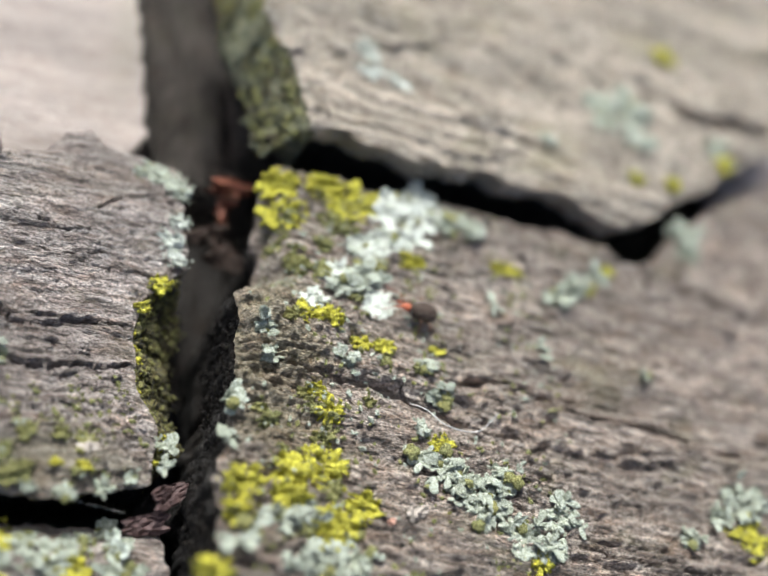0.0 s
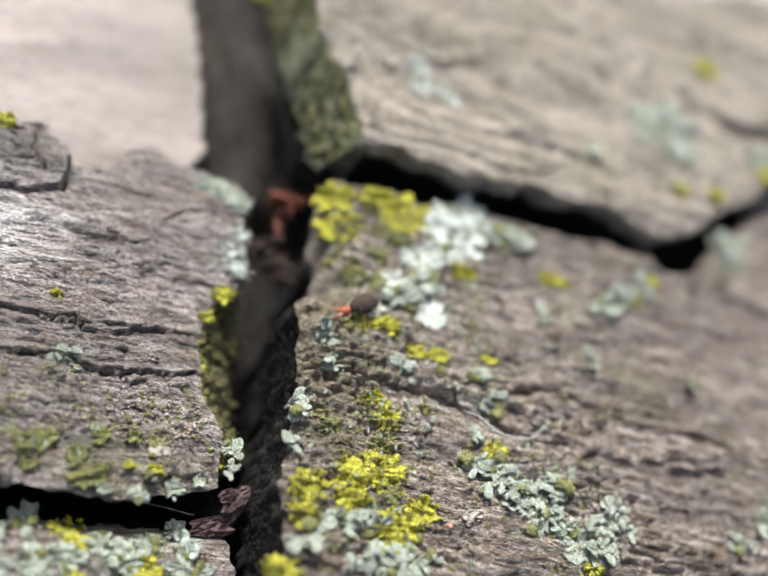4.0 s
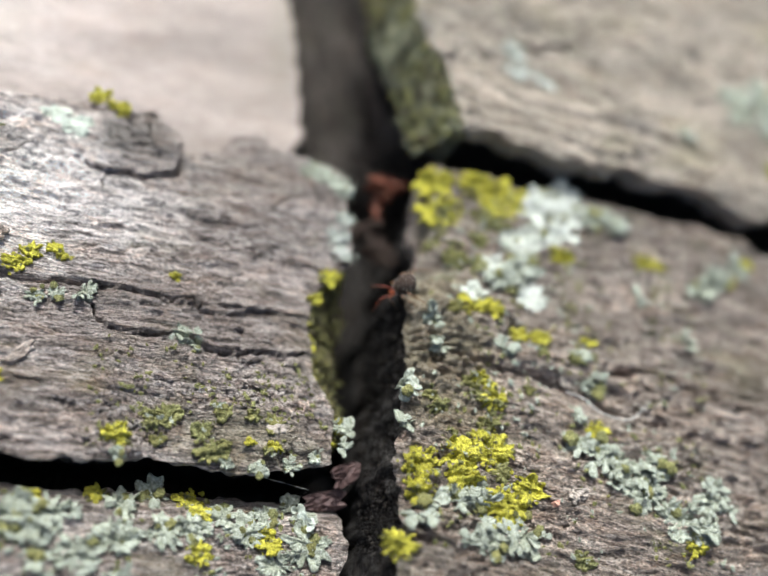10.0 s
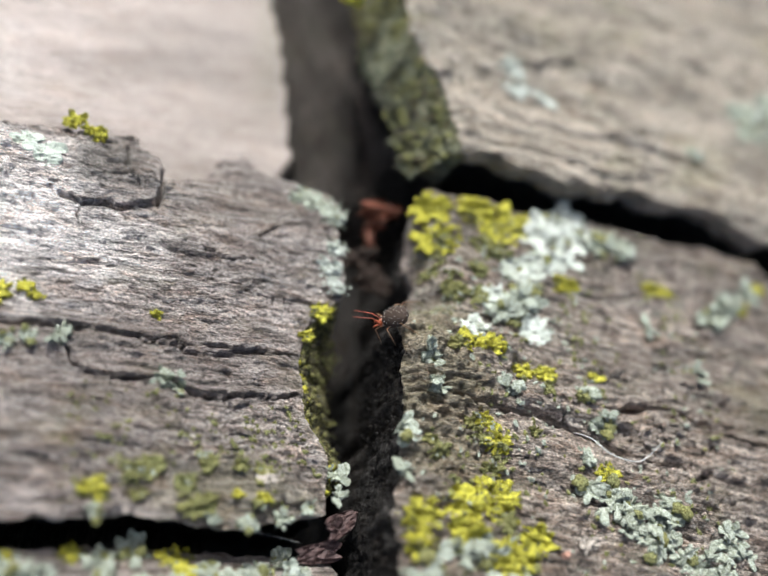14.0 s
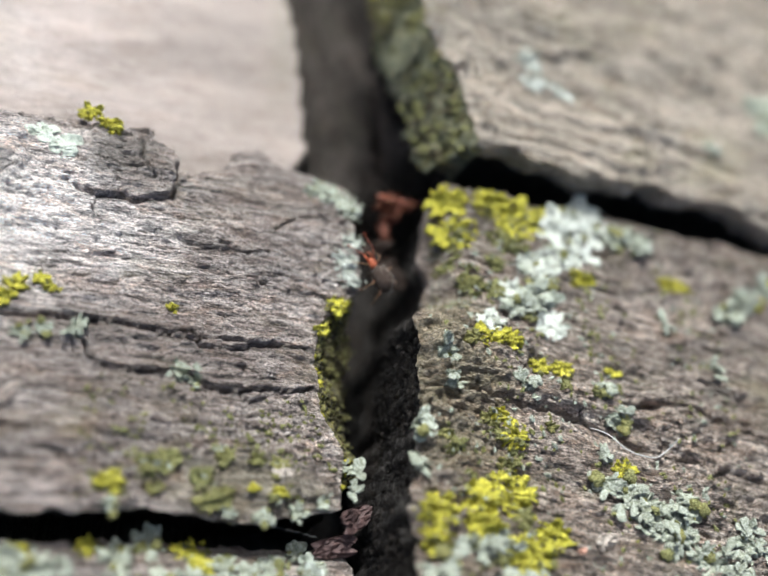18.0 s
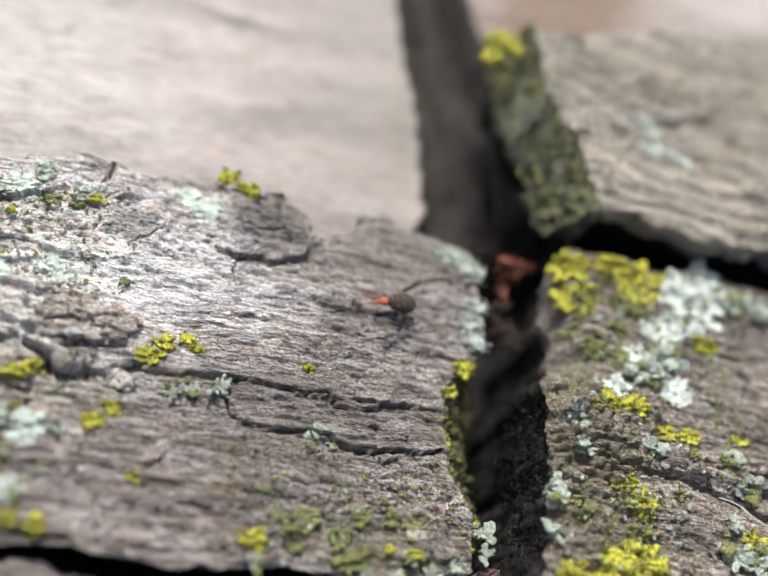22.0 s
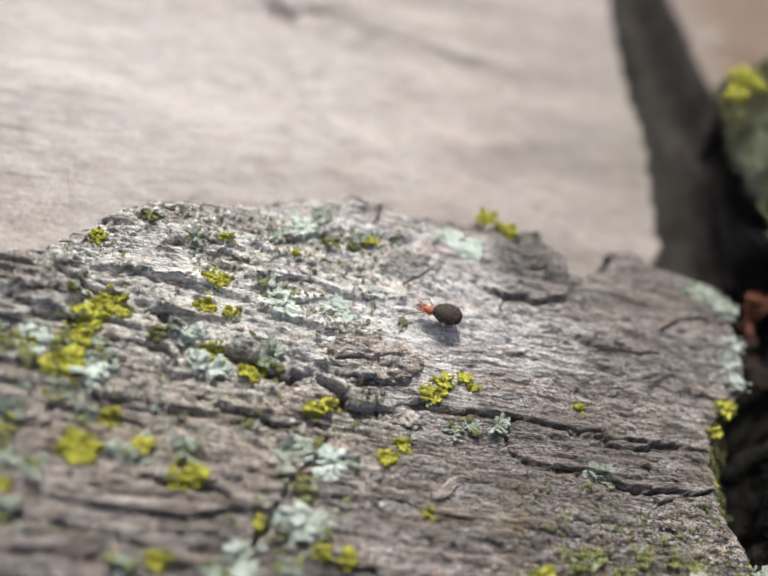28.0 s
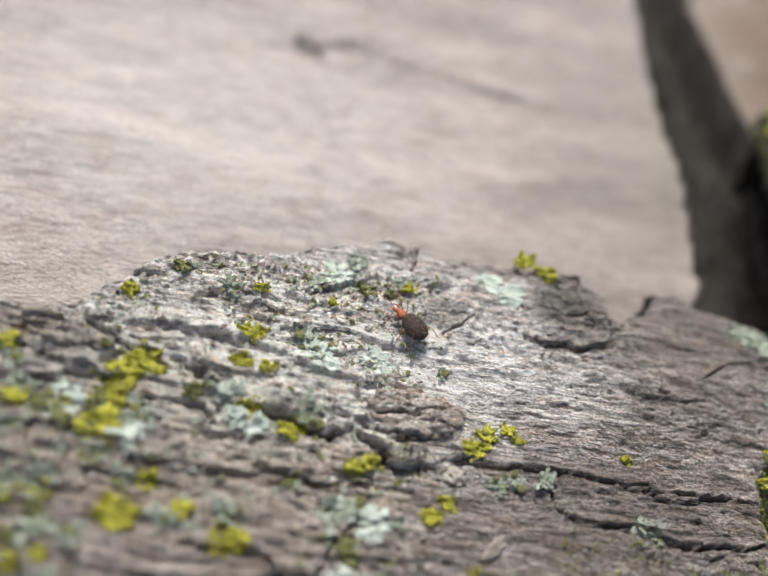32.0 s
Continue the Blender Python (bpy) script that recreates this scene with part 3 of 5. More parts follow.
def block(name, edge, top, step, mats, lean, ragged, seed, label, wall_pick, tame=lambda x, y: 1.0):
    """One piece of wood: a grained top, and rough sides that go down from its ragged outline."""

    def rim(x, y):
        return outside(x + ragged * fbm(x / 1.6, y / 1.6, seed, 3), y + ragged * fbm(x / 1.5, y / 1.5, seed + 7, 3), edge)

    def slope(x, y):
        e = 0.06
        d = rim(x, y)
        gx, gy = (rim(x + e, y) - d) / e, (rim(x, y + e) - d) / e
        n = np.maximum(np.hypot(gx, gy), 0.2)
        return d, gx / n, gy / n, n

    xs, ys = np.array(edge).T
    x, y, quads = sheet(np.arange(max(xs.min(), -46) - 1.5, min(xs.max(), 46) + 1.5, step), np.arange(max(ys.min(), -34) - 1.5, min(ys.max(), 26) + 1.5, step))
    x, y = x.ravel(), y.ravel()
    d = rim(x, y)
    quads = quads[(d[quads] < 0).any(1)]
    used = np.zeros(len(x), bool)
    used[quads.ravel()] = True
    quads = (np.cumsum(used) - 1)[quads]
    x, y, d = x[used], y[used], d[used]
    for _ in range(2):
        over = d > 0.02
        dd, nx, ny, n = slope(x[over], y[over])
        x[over] -= nx * (dd - 0.02) / n
        y[over] -= ny * (dd - 0.02) / n
        d[over] = 0.03
    z = top(x, y) - 0.32 * np.exp(np.minimum(d, 0) / 0.4)
    verts = np.stack([x, y, z], -1)
    index = wall_pick(x[quads[:, 0]], y[quads[:, 0]], 0 * x[quads[:, 0]])

    # the sides
    line = []
    for (x0, y0), (x1, y1) in zip(edge, [*edge[1:], edge[0]]):
        k = max(2, int(math.hypot(x1 - x0, y1 - y0) / 0.13))
        line += [(x0 + (x1 - x0) * i / k, y0 + (y1 - y0) * i / k) for i in range(k)]
    px, py = np.array(line).T
    for _ in range(5):
        dd, nx, ny, n = slope(px, py)
        px, py = px - nx * dd / n, py - ny * dd / n
    dd, nx, ny, n = slope(px, py)
    for _ in range(3):
        nx, ny = (np.roll(nx, 1) + nx + np.roll(nx, -1)) / 3, (np.roll(ny, 1) + ny + np.roll(ny, -1)) / 3
    s = np.cumsum(np.hypot(np.diff(px, prepend=px[0]), np.diff(py, prepend=py[0])))
    zt = top(px, py)
    h, s2 = np.meshgrid(DEPTHS, s, indexing="ij")
    out = lean(px[None], py[None], h) + np.minimum(h, 1.0) * tame(px[None], py[None]) * (0.55 * fbm(s2 / 1.6, h / 1.0, seed + 21) + 0.35 * fbm(s2 / 0.5, h / 0.45, seed + 23)) - 0.10
    wx, wy = px[None] + nx[None] * out, py[None] + ny[None] * out
    wz = zt[None] - 0.36 - h + 0.12 * fbm(s2 / 0.5, h / 0.5, seed + 25)
    rows, cols = h.shape
    idx = np.arange(rows * cols).reshape(rows, cols)
    nxt = np.roll(idx, -1, 1)
    wall = np.stack([idx[:-1], idx[1:], nxt[1:], nxt[:-1]], -1).reshape(-1, 4)
    wall = wall[(np.abs(wx.ravel()[wall[:, 0]]) < 45) & (np.abs(wy.ravel()[wall[:, 0]]) < 33)]
    index = np.concatenate([index, wall_pick(wx.ravel()[wall[:, 0]], wy.ravel()[wall[:, 0]], h.ravel()[wall[:, 0]] + 0.01)])
    quads = np.concatenate([quads, wall + len(verts)])
    verts = np.concatenate([verts, np.stack([wx, wy, wz], -1).reshape(-1, 3)])
    return tagged(new(name, quad_mesh(name, verts, quads, mats, index)), label, "wood block", kind="structure")


def left_lean(x, y, h):
    shelf = smooth(-4.4, -6.4, y) * smooth(-14.4, -12.4, y)
    run = 0.66 + 0.25 * fbm(y / 1.6, 0 * y, 33) + 0.3 * vnoise(y / 0.28, h / 1.6, 35)
    return np.where(y < -15.2, -0.6 * np.clip(h - 0.5, 0.0, 2.2), (0.10 + run * shelf) * np.minimum(h, 3.0))


def right_lean(x, y, h):
    face = smooth(-6.2, -5.0, y) * smooth(8, 5.2, x) * smooth(1.4, 0.6, y)
    foot = smooth(-5.6, -7.0, y) * (x < 4)
    return -0.1 * np.minimum(h, 3.0) * face - 0.25 * np.minimum(h, 3.0) * (y > 0.9) + 0.1 * np.clip(h - 1.0, 0, 3.6) * foot


def upper_lean(x, y, h):
    face = smooth(6.6, 5.2, x)
    return face * (0.55 * np.minimum(h, 3.2) - 0.5 * np.maximum(h - 3.2, 0)) - (1 - face) * 0.45 * np.clip(h - 0.9, 0.0, 3.0)


def lower_lean(x, y, h):
    return 0.05 * h


# Sides below each rim switch to the wood with shade in its colour.
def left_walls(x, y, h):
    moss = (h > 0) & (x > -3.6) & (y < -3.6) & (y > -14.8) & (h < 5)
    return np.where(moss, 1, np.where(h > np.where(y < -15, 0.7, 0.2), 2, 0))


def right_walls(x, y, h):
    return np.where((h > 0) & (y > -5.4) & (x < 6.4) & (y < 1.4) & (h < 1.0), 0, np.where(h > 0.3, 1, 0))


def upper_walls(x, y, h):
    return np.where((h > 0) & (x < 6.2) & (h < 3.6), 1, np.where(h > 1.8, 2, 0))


block("left_wood", LEFT_EDGE, left_top, 0.072, [WOOD_LEFT, WOOD_MOSSY, WOOD_GAP_SHADE], left_lean, 0.32, 101, "grey weathered wood block with lichens and a broken mossy end", left_walls, lambda x, y: 1 - 0.7 * smooth(-4.5, -6, y) * smooth(-14.5, -13.5, y))
block("right_wood", RIGHT_EDGE, right_top, 0.085, [WOOD_RIGHT, WOOD_GAP_SHADE], right_lean, 0.5, 111, "grey-brown weathered wood block with slanting grain and lichens", right_walls, lambda x, y: 1 - 0.6 * smooth(-6, -5, y) * smooth(7, 5, x))
block("upper_wood", UPPER_EDGE, upper_top, 0.13, [WOOD_UPPER, WOOD_ALGAE, WOOD_GAP_SHADE], upper_lean, 0.4, 121, "raised weathered wood block with a green algae-covered end", upper_walls)
block("lower_wood", LOWER_EDGE, lower_top, 0.13, [WOOD_LEFT, WOOD_GAP_SHADE], lower_lean, 0.55, 131, "weathered wood block crusted with grey and yellow lichens", lambda x, y, h: np.where(h > 0.3, 1, 0))


def bare_wood():
    """Pale bare wood under and behind the blocks, with a deep dark channel running through it."""
    gx = np.concatenate([np.arange(-90, -48, 2.0), np.arange(-48, 30, 0.3), np.arange(30, 92, 2.0)])
    gy = np.concatenate([np.arange(-60, -20, 2.0), np.arange(-20, 48, 0.3), np.arange(48, 92, 2.0)])
    x, y = np.meshgrid(gx, gy)
    z = -3.0 + 0.6 * grain(x, y, 2, 141, 0.45) + 0.7 * fbm(x / 16, y / 7, 143)
    z = cracks(x, y, z, [(0.5, 0.5, [(-26.6, 17.4), (-24, 18.4), (-19, 17.6), (-13, 17.2)]), (1.4, 0.8, [(-26.9, 17.9), (-26, 17.4)])], 145)
    d = outside(x + 0.16 * fbm(x / 2, y / 3, 147), y, CHANNEL)
    back = smooth(3.0, 6.0, y)
    z = z - (6.5 - 3.4 * back) * smooth(0.2, -0.9, d)
    z = z + (1.2 + 0.4 * fbm(x / 0.9, y / 4, 151)) * back * smooth(-0.5, -1.6, d) * smooth(1.7, 0.2, np.abs(x - 3.5 + 0.36 * (y - 8)))
    z = z - 6.0 * smooth(-8.0, -10.0, y)
    ny, nx = x.shape
    idx = np.arange(nx * ny).reshape(ny, nx)
    quads = np.stack([idx[:-1, :-1], idx[:-1, 1:], idx[1:, 1:], idx[1:, :-1]], -1).reshape(-1, 4)
    verts = np.stack([x, y, z], -1).reshape(-1, 3) * MM
    me = bpy.data.meshes.new("bare_wood")
    me.from_pydata(verts.tolist(), [], quads.tolist())
    me.materials.append(WOOD_PALE)
    me.materials.append(WOOD_GAP_SHADE)
    me.materials.append(WOOD_CHANNEL_SHADE)
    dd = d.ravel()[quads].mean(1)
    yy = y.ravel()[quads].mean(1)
    # Faces inside the groove and gap get the woods with painted-in shade.
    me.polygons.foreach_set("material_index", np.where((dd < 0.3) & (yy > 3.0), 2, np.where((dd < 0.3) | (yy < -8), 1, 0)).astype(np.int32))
    me.polygons.foreach_set("use_smooth", np.ones(len(quads), bool))
    me.update()
    return tagged(new("bare_wood", me), "pale bare wood with long grain and a dark channel", "wood", kind="structure")


bare_wood()


# ---- lichens ----
def mesh_of(bm, name, mats, smooth_faces=True):
    me = bpy.data.meshes.new(name)
    bm.to_mesh(me)
    bm.free()
    for m in mats if isinstance(mats, (list, tuple)) else [mats]:
        me.materials.append(m)
    if smooth_faces:
        me.polygons.foreach_set("use_smooth", np.ones(len(me.polygons), bool))
    return me


def leaf_mesh(name, mat, rng, lobes, curl, spread=115, notch=0.45, thick=0.05):
    """A leafy lichen lobe, about 1 mm long from its foot at the origin: a thin fan with rounded, notched, curling fingers."""
    bm = bmesh.new()
    na, nr = 6 * lobes + 1, 4
    phase = rng.uniform(-0.3, 0.3)
    grid = {}
    lift = [rng.uniform(-0.6, 1.0) for _ in range(lobes + 1)]
    long = [rng.uniform(0.5, 1.15) for _ in range(lobes + 1)]
    for i in range(na):
        f = i / (na - 1)
        a = radians(-spread + 2 * spread * f) + phase * math.sin(3 * f)
        w = abs(math.sin(math.pi * lobes * (f + 0.06 * math.sin(9 * f + 7 * phase))))
        k = min(int(lobes * f), lobes - 1)
        r = long[k] * (1 - notch * (1 - w ** 0.55)) * (0.55 + 0.45 * math.cos(0.55 * (f - 0.5) * 2))
        for j in range(nr + 1):
            q = (j / nr) ** 0.8
            z = 0.10 * q + curl * lift[k] * q ** 2.5 + 0.05 * math.sin(7 * a + 5 * q) * q + 0.05 * (w - 0.5) * q
            for side, dz in ((0, thick), (1, -thick)):
                dz *= 1.2 if j < nr else 0.65
                grid[i, j, side] = bm.verts.new((r * q * math.cos(a) * MM, r * q * math.sin(a) * MM, (z + dz - (0.12 if j == 0 else 0)) * MM))
    for i in range(na - 1):
        for j in range(nr):
            bm.faces.new((grid[i, j, 0], grid[i, j + 1, 0], grid[i + 1, j + 1, 0], grid[i + 1, j, 0]))
            bm.faces.new((grid[i, j, 1], grid[i + 1, j, 1], grid[i + 1, j + 1, 1], grid[i, j + 1, 1]))
        bm.faces.new((grid[i, nr, 0], grid[i, nr, 1], grid[i + 1, nr, 1], grid[i + 1, nr, 0]))
    return mesh_of(bm, name, mat)


def curd_mesh(name, mat, rng, knobs, knob_size):
    """A heaped lichen lobe, about 1 mm across, of small rounded knobs grown together."""
    bm = bmesh.new()
    bmesh.ops.create_icosphere(bm, subdivisions=3, radius=1.0)
    ways = []
    for k in range(knobs):
        z = 1 - 1.25 * (k + 0.5) / knobs
        a = 2.4 * k + rng.uniform(-0.4, 0.4)
        q = math.sqrt(max(0.0, 1 - z * z))
        ways.append((Vector((q * math.cos(a), q * math.sin(a), z)), rng.uniform(0.75, 1.2)))
    for v in list(bm.verts):
        d = v.co.normalized()
        near = max((w.dot(d) - 1) * 6 + 0.55 * size for w, size in ways)
        r = 0.36 + knob_size * max(-1.0, near) + 0.02 * noise.noise(d * 9)
        v.co = Vector((d.x * r * 1.15, d.y * r * 1.15, d.z * r * 0.8 if d.z > 0 else d.z * r * 0.35)) * MM
    return mesh_of(bm, name, mat)


RNG = random.Random(7)
YELLOW_LOBES = [curd_mesh("yellow_lobe", LICHEN_YELLOW, RNG, RNG.choice((12, 15, 18)), 0.17) for _ in range(6)] + [leaf_mesh("yellow_leaf", LICHEN_YELLOW, RNG, 5, 0.35, 110, 0.5)]
GREY_LOBES = [leaf_mesh("grey_leaf", LICHEN_GREY, RNG, RNG.choice((2, 3, 3)), 0.38, RNG.uniform(50, 95), 0.62, 0.075) for _ in range(8)]
WHITE_LOBES = [leaf_mesh("white_leaf", LICHEN_WHITE, RNG, RNG.choice((2, 3, 3)), 0.2, RNG.uniform(60, 100), 0.55, 0.06) for _ in range(6)]
BROAD_LOBES = [leaf_mesh("broad_leaf", LICHEN_MINT, RNG, RNG.choice((2, 3, 4)), 0.26, RNG.uniform(55, 100), 0.58, 0.06) for _ in range(7)]
ROSETTES = [leaf_mesh("rosette", LICHEN_MINT, RNG, RNG.choice((4, 5)), 0.10, 176, 0.55, 0.05) for _ in range(5)]
WHITE_CURDS = [curd_mesh("white_lobe", LICHEN_WHITE, RNG, 8, 0.2) for _ in range(4)]
GREY_CURDS = [curd_mesh("grey_lobe", LICHEN_GREY, RNG, 9, 0.2) for _ in range(4)]
OLIVE_LOBES = [curd_mesh("olive_lobe", LICHEN_OLIVE, RNG, 10, 0.17) for _ in range(5)]


def height(top, x, y):
    return float(top(np.array([x], float), np.array([y], float))[0])


def thallus_mesh(x, y, z0, r, top, mat, rng, fingers, puff, arms=0):
    """The flat body of a lichen: a thin, deeply lobed sheet that clings to the wood, with a rolled rim."""
    na, nr = (120 if r > 0.6 else 72), 11
    a = np.linspace(0, 2 * math.pi, na, endpoint=False)
    wob = sum(rng.uniform(-1, 1) * np.sin(k * a + rng.uniform(0, 6.28)) / k for k in (1, 2, 3))
    ca, sa, key = np.cos(a), np.sin(a), rng.uniform(0, 400)
    scallop = np.clip(0.5 + 1.5 * fbm(1.3 * ca + key, 1.3 * sa + key, fingers, 2), 0, 1)
    frill = np.clip(0.5 + 1.6 * fbm(0.55 * fingers * ca + key, 0.55 * fingers * sa, fingers + 5, 3), 0, 1)
    reach = r * np.clip(0.28 + 0.50 * scallop + 0.55 * frill ** 0.8 + 0.15 * wob, 0.22, 1.4)
    if arms:
        lobe = np.abs(np.sin(0.5 * arms * a + rng.uniform(0, 3) + 0.7 * wob)) ** 0.8
        reach = r * np.clip((0.38 + 0.68 * lobe) * (1 + 0.35 * wob), 0.25, 1.3)
    q = np.array([0.0, 0.12, 0.24, 0.36, 0.48, 0.6, 0.7, 0.8, 0.88, 0.95, 1.0, 0.97])
    px, py = x + q[:, None] * reach * np.cos(a), y + q[:, None] * reach * np.sin(a) * 0.85
    z = np.clip(top(px, py), z0 - 0.7, z0 + 0.6)
    z = 0.6 * z + 0.4 * np.clip(z, z0 - 0.15, z0 + 0.15)
    z = z + puff * (0.06 + 0.13 * fbm(px / 0.5, py / 0.5, int(rng.random() * 900)) + 0.22 * np.abs(vnoise(px / 0.17, py / 0.15, 7)) + 0.06 * scallop[None] * (q[:, None] > 0.5))
    z[10] -= 0.04
    z[11] -= 0.22
    v = np.stack([px - x, py - y, z - z0], -1).reshape(-1, 3) * MM
    idx = np.arange((nr + 1) * na).reshape(nr + 1, na)
    nxt = np.roll(idx, -1, 1)
    me = bpy.data.meshes.new("thallus")
    me.from_pydata(v.tolist(), [], np.stack([idx[:-1], idx[1:], nxt[1:], nxt[:-1]], -1).reshape(-1, 4).tolist())
    me.materials.append(mat)
    me.polygons.foreach_set("use_smooth", np.ones(len(me.polygons), bool))
    return me


def lichen(x, y, r, top, kinds, size, label, group, rise=1.0, crowd=1.0, core=1.12, arms=0):
    """A patch of lichen: a clinging lobed body, and lobes that overlap and heap up on it."""
    z0 = height(top, x, y)
    base = new("lichen_patch")
    base.matrix_basis = pose(x * MM, y * MM, z0 * MM)
    tagged(base, label, "lichen", group)
    body = new("thallus", thallus_mesh(x, y, z0, core * r, top, kinds[0][0].materials[0], RNG, RNG.randint(5, 9) if r > 0.5 else RNG.randint(4, 6), 1.3 * rise, arms))
    body.parent = base
    count = min(84, max(3, int(crowd * (r / size) ** 2 + 2)))
    px, py, qs = [], [], []
    for k in range(count):
        a = 2.399 * k + RNG.uniform(-0.6, 0.6)
        q = math.sqrt((k + 0.4) / count) * RNG.uniform(0.6, 1.08)
        px.append(x + r * q * math.cos(a))
        py.append(y + r * q * math.sin(a) * 0.85)
        qs.append(q)
    pz = top(np.array(px), np.array(py))
    for k in range(count):
        out = math.atan2(py[k] - y, px[k] - x) + RNG.gauss(0, 1.3)
        s = size * RNG.uniform(0.6, 1.45)
        lift = min(1.0, rise) * (0.22 + 0.40 * max(0.0, 1 - qs[k]) * RNG.uniform(0.2, 1.0)) * size
        lobe = new("lobe", RNG.choice(RNG.choice(kinds)))
        lobe.parent = base
        turn = pose(0, 0, 0, 0, 0, math.degrees(out)) @ pose(0, 0, 0, RNG.uniform(-20, 20) * rise, RNG.uniform(-26, 8) * rise, 0)
        zz = max(min(pz[k], z0 + 0.6), z0 - 0.7)
        lobe.matrix_basis = Matrix.Translation(((px[k] - x) * MM, (py[k] - y) * MM, (zz - z0 + lift) * MM)) @ turn @ Matrix.Diagonal((s, s * RNG.uniform(0.75, 1.15), s * RNG.uniform(0.7, 1.1) * rise, 1))
    return base


# x, y and radius of each patch, in millimetres
RIGHT_YELLOW = [(4.7, 0.6, 1.12), (4.9, -1.2, 1.23), (7.1, 1, 1), (8.6, 0.2, 1.57), (11.9, -3.1, 0.68), (6, -7.3, 0.72), (7.1, -7.4, 0.57), (8.7, -8.5, 0.57), (9.9, -8.4, 0.58), (6.5, -11.3, 0.55), (7, -12.2, 0.62), (12.6, -13.4, 0.62), (12.9, -8.3, 0.41), (3, -16.1, 0.93), (5.1, -15.3, 0.83), (6.6, -15, 1.09), (7.1, -17.8, 1.07), (2.9, -17.3, 0.69), (5, -16.3, 0.71), (8.4, -16.8, 0.73), (17, -19, 0.53), (1.7, -19.8, 0.72), (17.5, -2.5, 0.6), (24.8, -1.4, 0.39), (30.2, -17.2, 1.15), (18, -2.5, 0.62), (23.2, -3, 0.44)]
RIGHT_WHITE = [(11.1, 0.4, 1.4), (12.4, 1.2, 1.19), (13.3, 0.3, 1.24), (9.2, -2.8, 1.11), (10.7, -1.7, 1.19), (12.1, -1.1, 1.04), (9.8, -6.1, 0.97), (6.4, -6.5, 0.68), (7.8, -4.4, 0.81)]
RIGHT_GREY = [(8.1, -5.1, 0.91), (9.3, -4.6, 1.04), (14.9, 0.1, 1.08), (16, -0.2, 0.84), (12.8, -14.6, 1.16), (13.5, -15.4, 1.16), (14.5, -16.4, 1.43), (16.4, -17.7, 1.19), (18.7, -16.5, 1.09), (17.7, -18.2, 1.07), (15.6, -15, 0.93), (5.7, -17.3, 0.94), (6.5, -19.3, 1.29), (3.3, -18.1, 0.87), (8, -19, 1.19), (4.9, -17.4, 0.82), (2.3, -12.2, 0.48), (2.4, -14, 0.48), (3.9, -8.4, 0.55), (4, -9.7, 0.62), (8, -9.6, 0.51), (12, -9.5, 0.53), (13, -10.9, 0.85), (11.7, -12.8, 0.47), (20.7, -4, 0.91), (22.3, -2.9, 0.87), (24, -1.9, 0.77), (11.4, -14.1, 0.61), (31.3, 2.7, 1.27), (31.6, 1.2, 1.06), (30.1, -15.3, 1.45)]
RIGHT_GREY_MORE = [(28.4, -16, 0.85), (16.6, -5.2, 0.43), (25.8, -8.2, 0.46), (20.5, -4, 0.74), (22.2, -3.1, 0.7), (19.3, -7.4, 0.41), (26.1, -17.4, 0.71)]
UPPER_GREY = [(25.5, 9.5, 1.33), (27.6, 10.7, 1.54), (27.9, 8.1, 1.07), (9.2, 10, 0.65), (9.5, 8.5, 0.7), (11.2, 8.1, 0.59), (34.2, 9, 0.93), (20.9, 6.3, 0.49)]
UPPER_YELLOW = [(31.8, 16.5, 1.05), (27.1, 5, 0.71), (30, 5.2, 0.6), (34.7, 7.7, 0.78), (0.3, 13.7, 1.21), (-0.4, 12.3, 0.71)]
LEFT_WHITE = [(-0.2, -1.9, 0.65), (-0.4, -3, 0.7), (0.1, -4, 0.53), (-0.3, -3.6, 0.53)]
LEFT_GREY = [(-1.8, 1.2, 0.89), (-0.8, 0.9, 1), (-0.2, 0, 0.66), (-0, -13.7, 0.6), (0.2, -14.6, 0.5), (-5.5, -16, 0.38), (-10.3, -16.1, 0.46), (-6.3, -13.4, 0.24), (-8.0, -9.9, 0.6), (-7.5, -10.3, 0.45), (-2.4, -15.9, 0.52), (-4, -16.2, 0.52), (-1.2, -15.3, 0.43), (-15, -8.9, 0.6), (-14.2, -8.6, 0.5), (-12.7, -8.4, 0.7), (-19.5, -11.4, 0.45), (-20.5, -14.5, 0.6), (-22.3, -14.6, 0.5)]
LEFT_GREY_MORE = [(-28.2, -6.4, 0.5), (-6.2, -13.3, 0.28), (-22.5, 1.4, 0.7), (-20.6, 0.3, 0.5), (-17.9, -3.9, 0.34), (-28.2, -1.6, 0.7), (-35.1, -8.4, 0.8), (-32.5, -10.2, 0.7), (-35.6, -11.9, 0.75), (-29.4, -12.4, 0.8), (-32.8, -13.5, 0.64), (-36.2, -9.5, 0.58), (-31.4, -7.6, 0.5), (-24.5, -0.3, 0.6), (-34.8, -12, 0.65), (-21.9, -16.2, 0.7), (-24.8, -16.7, 0.8), (-28.2, -16.9, 0.7)]
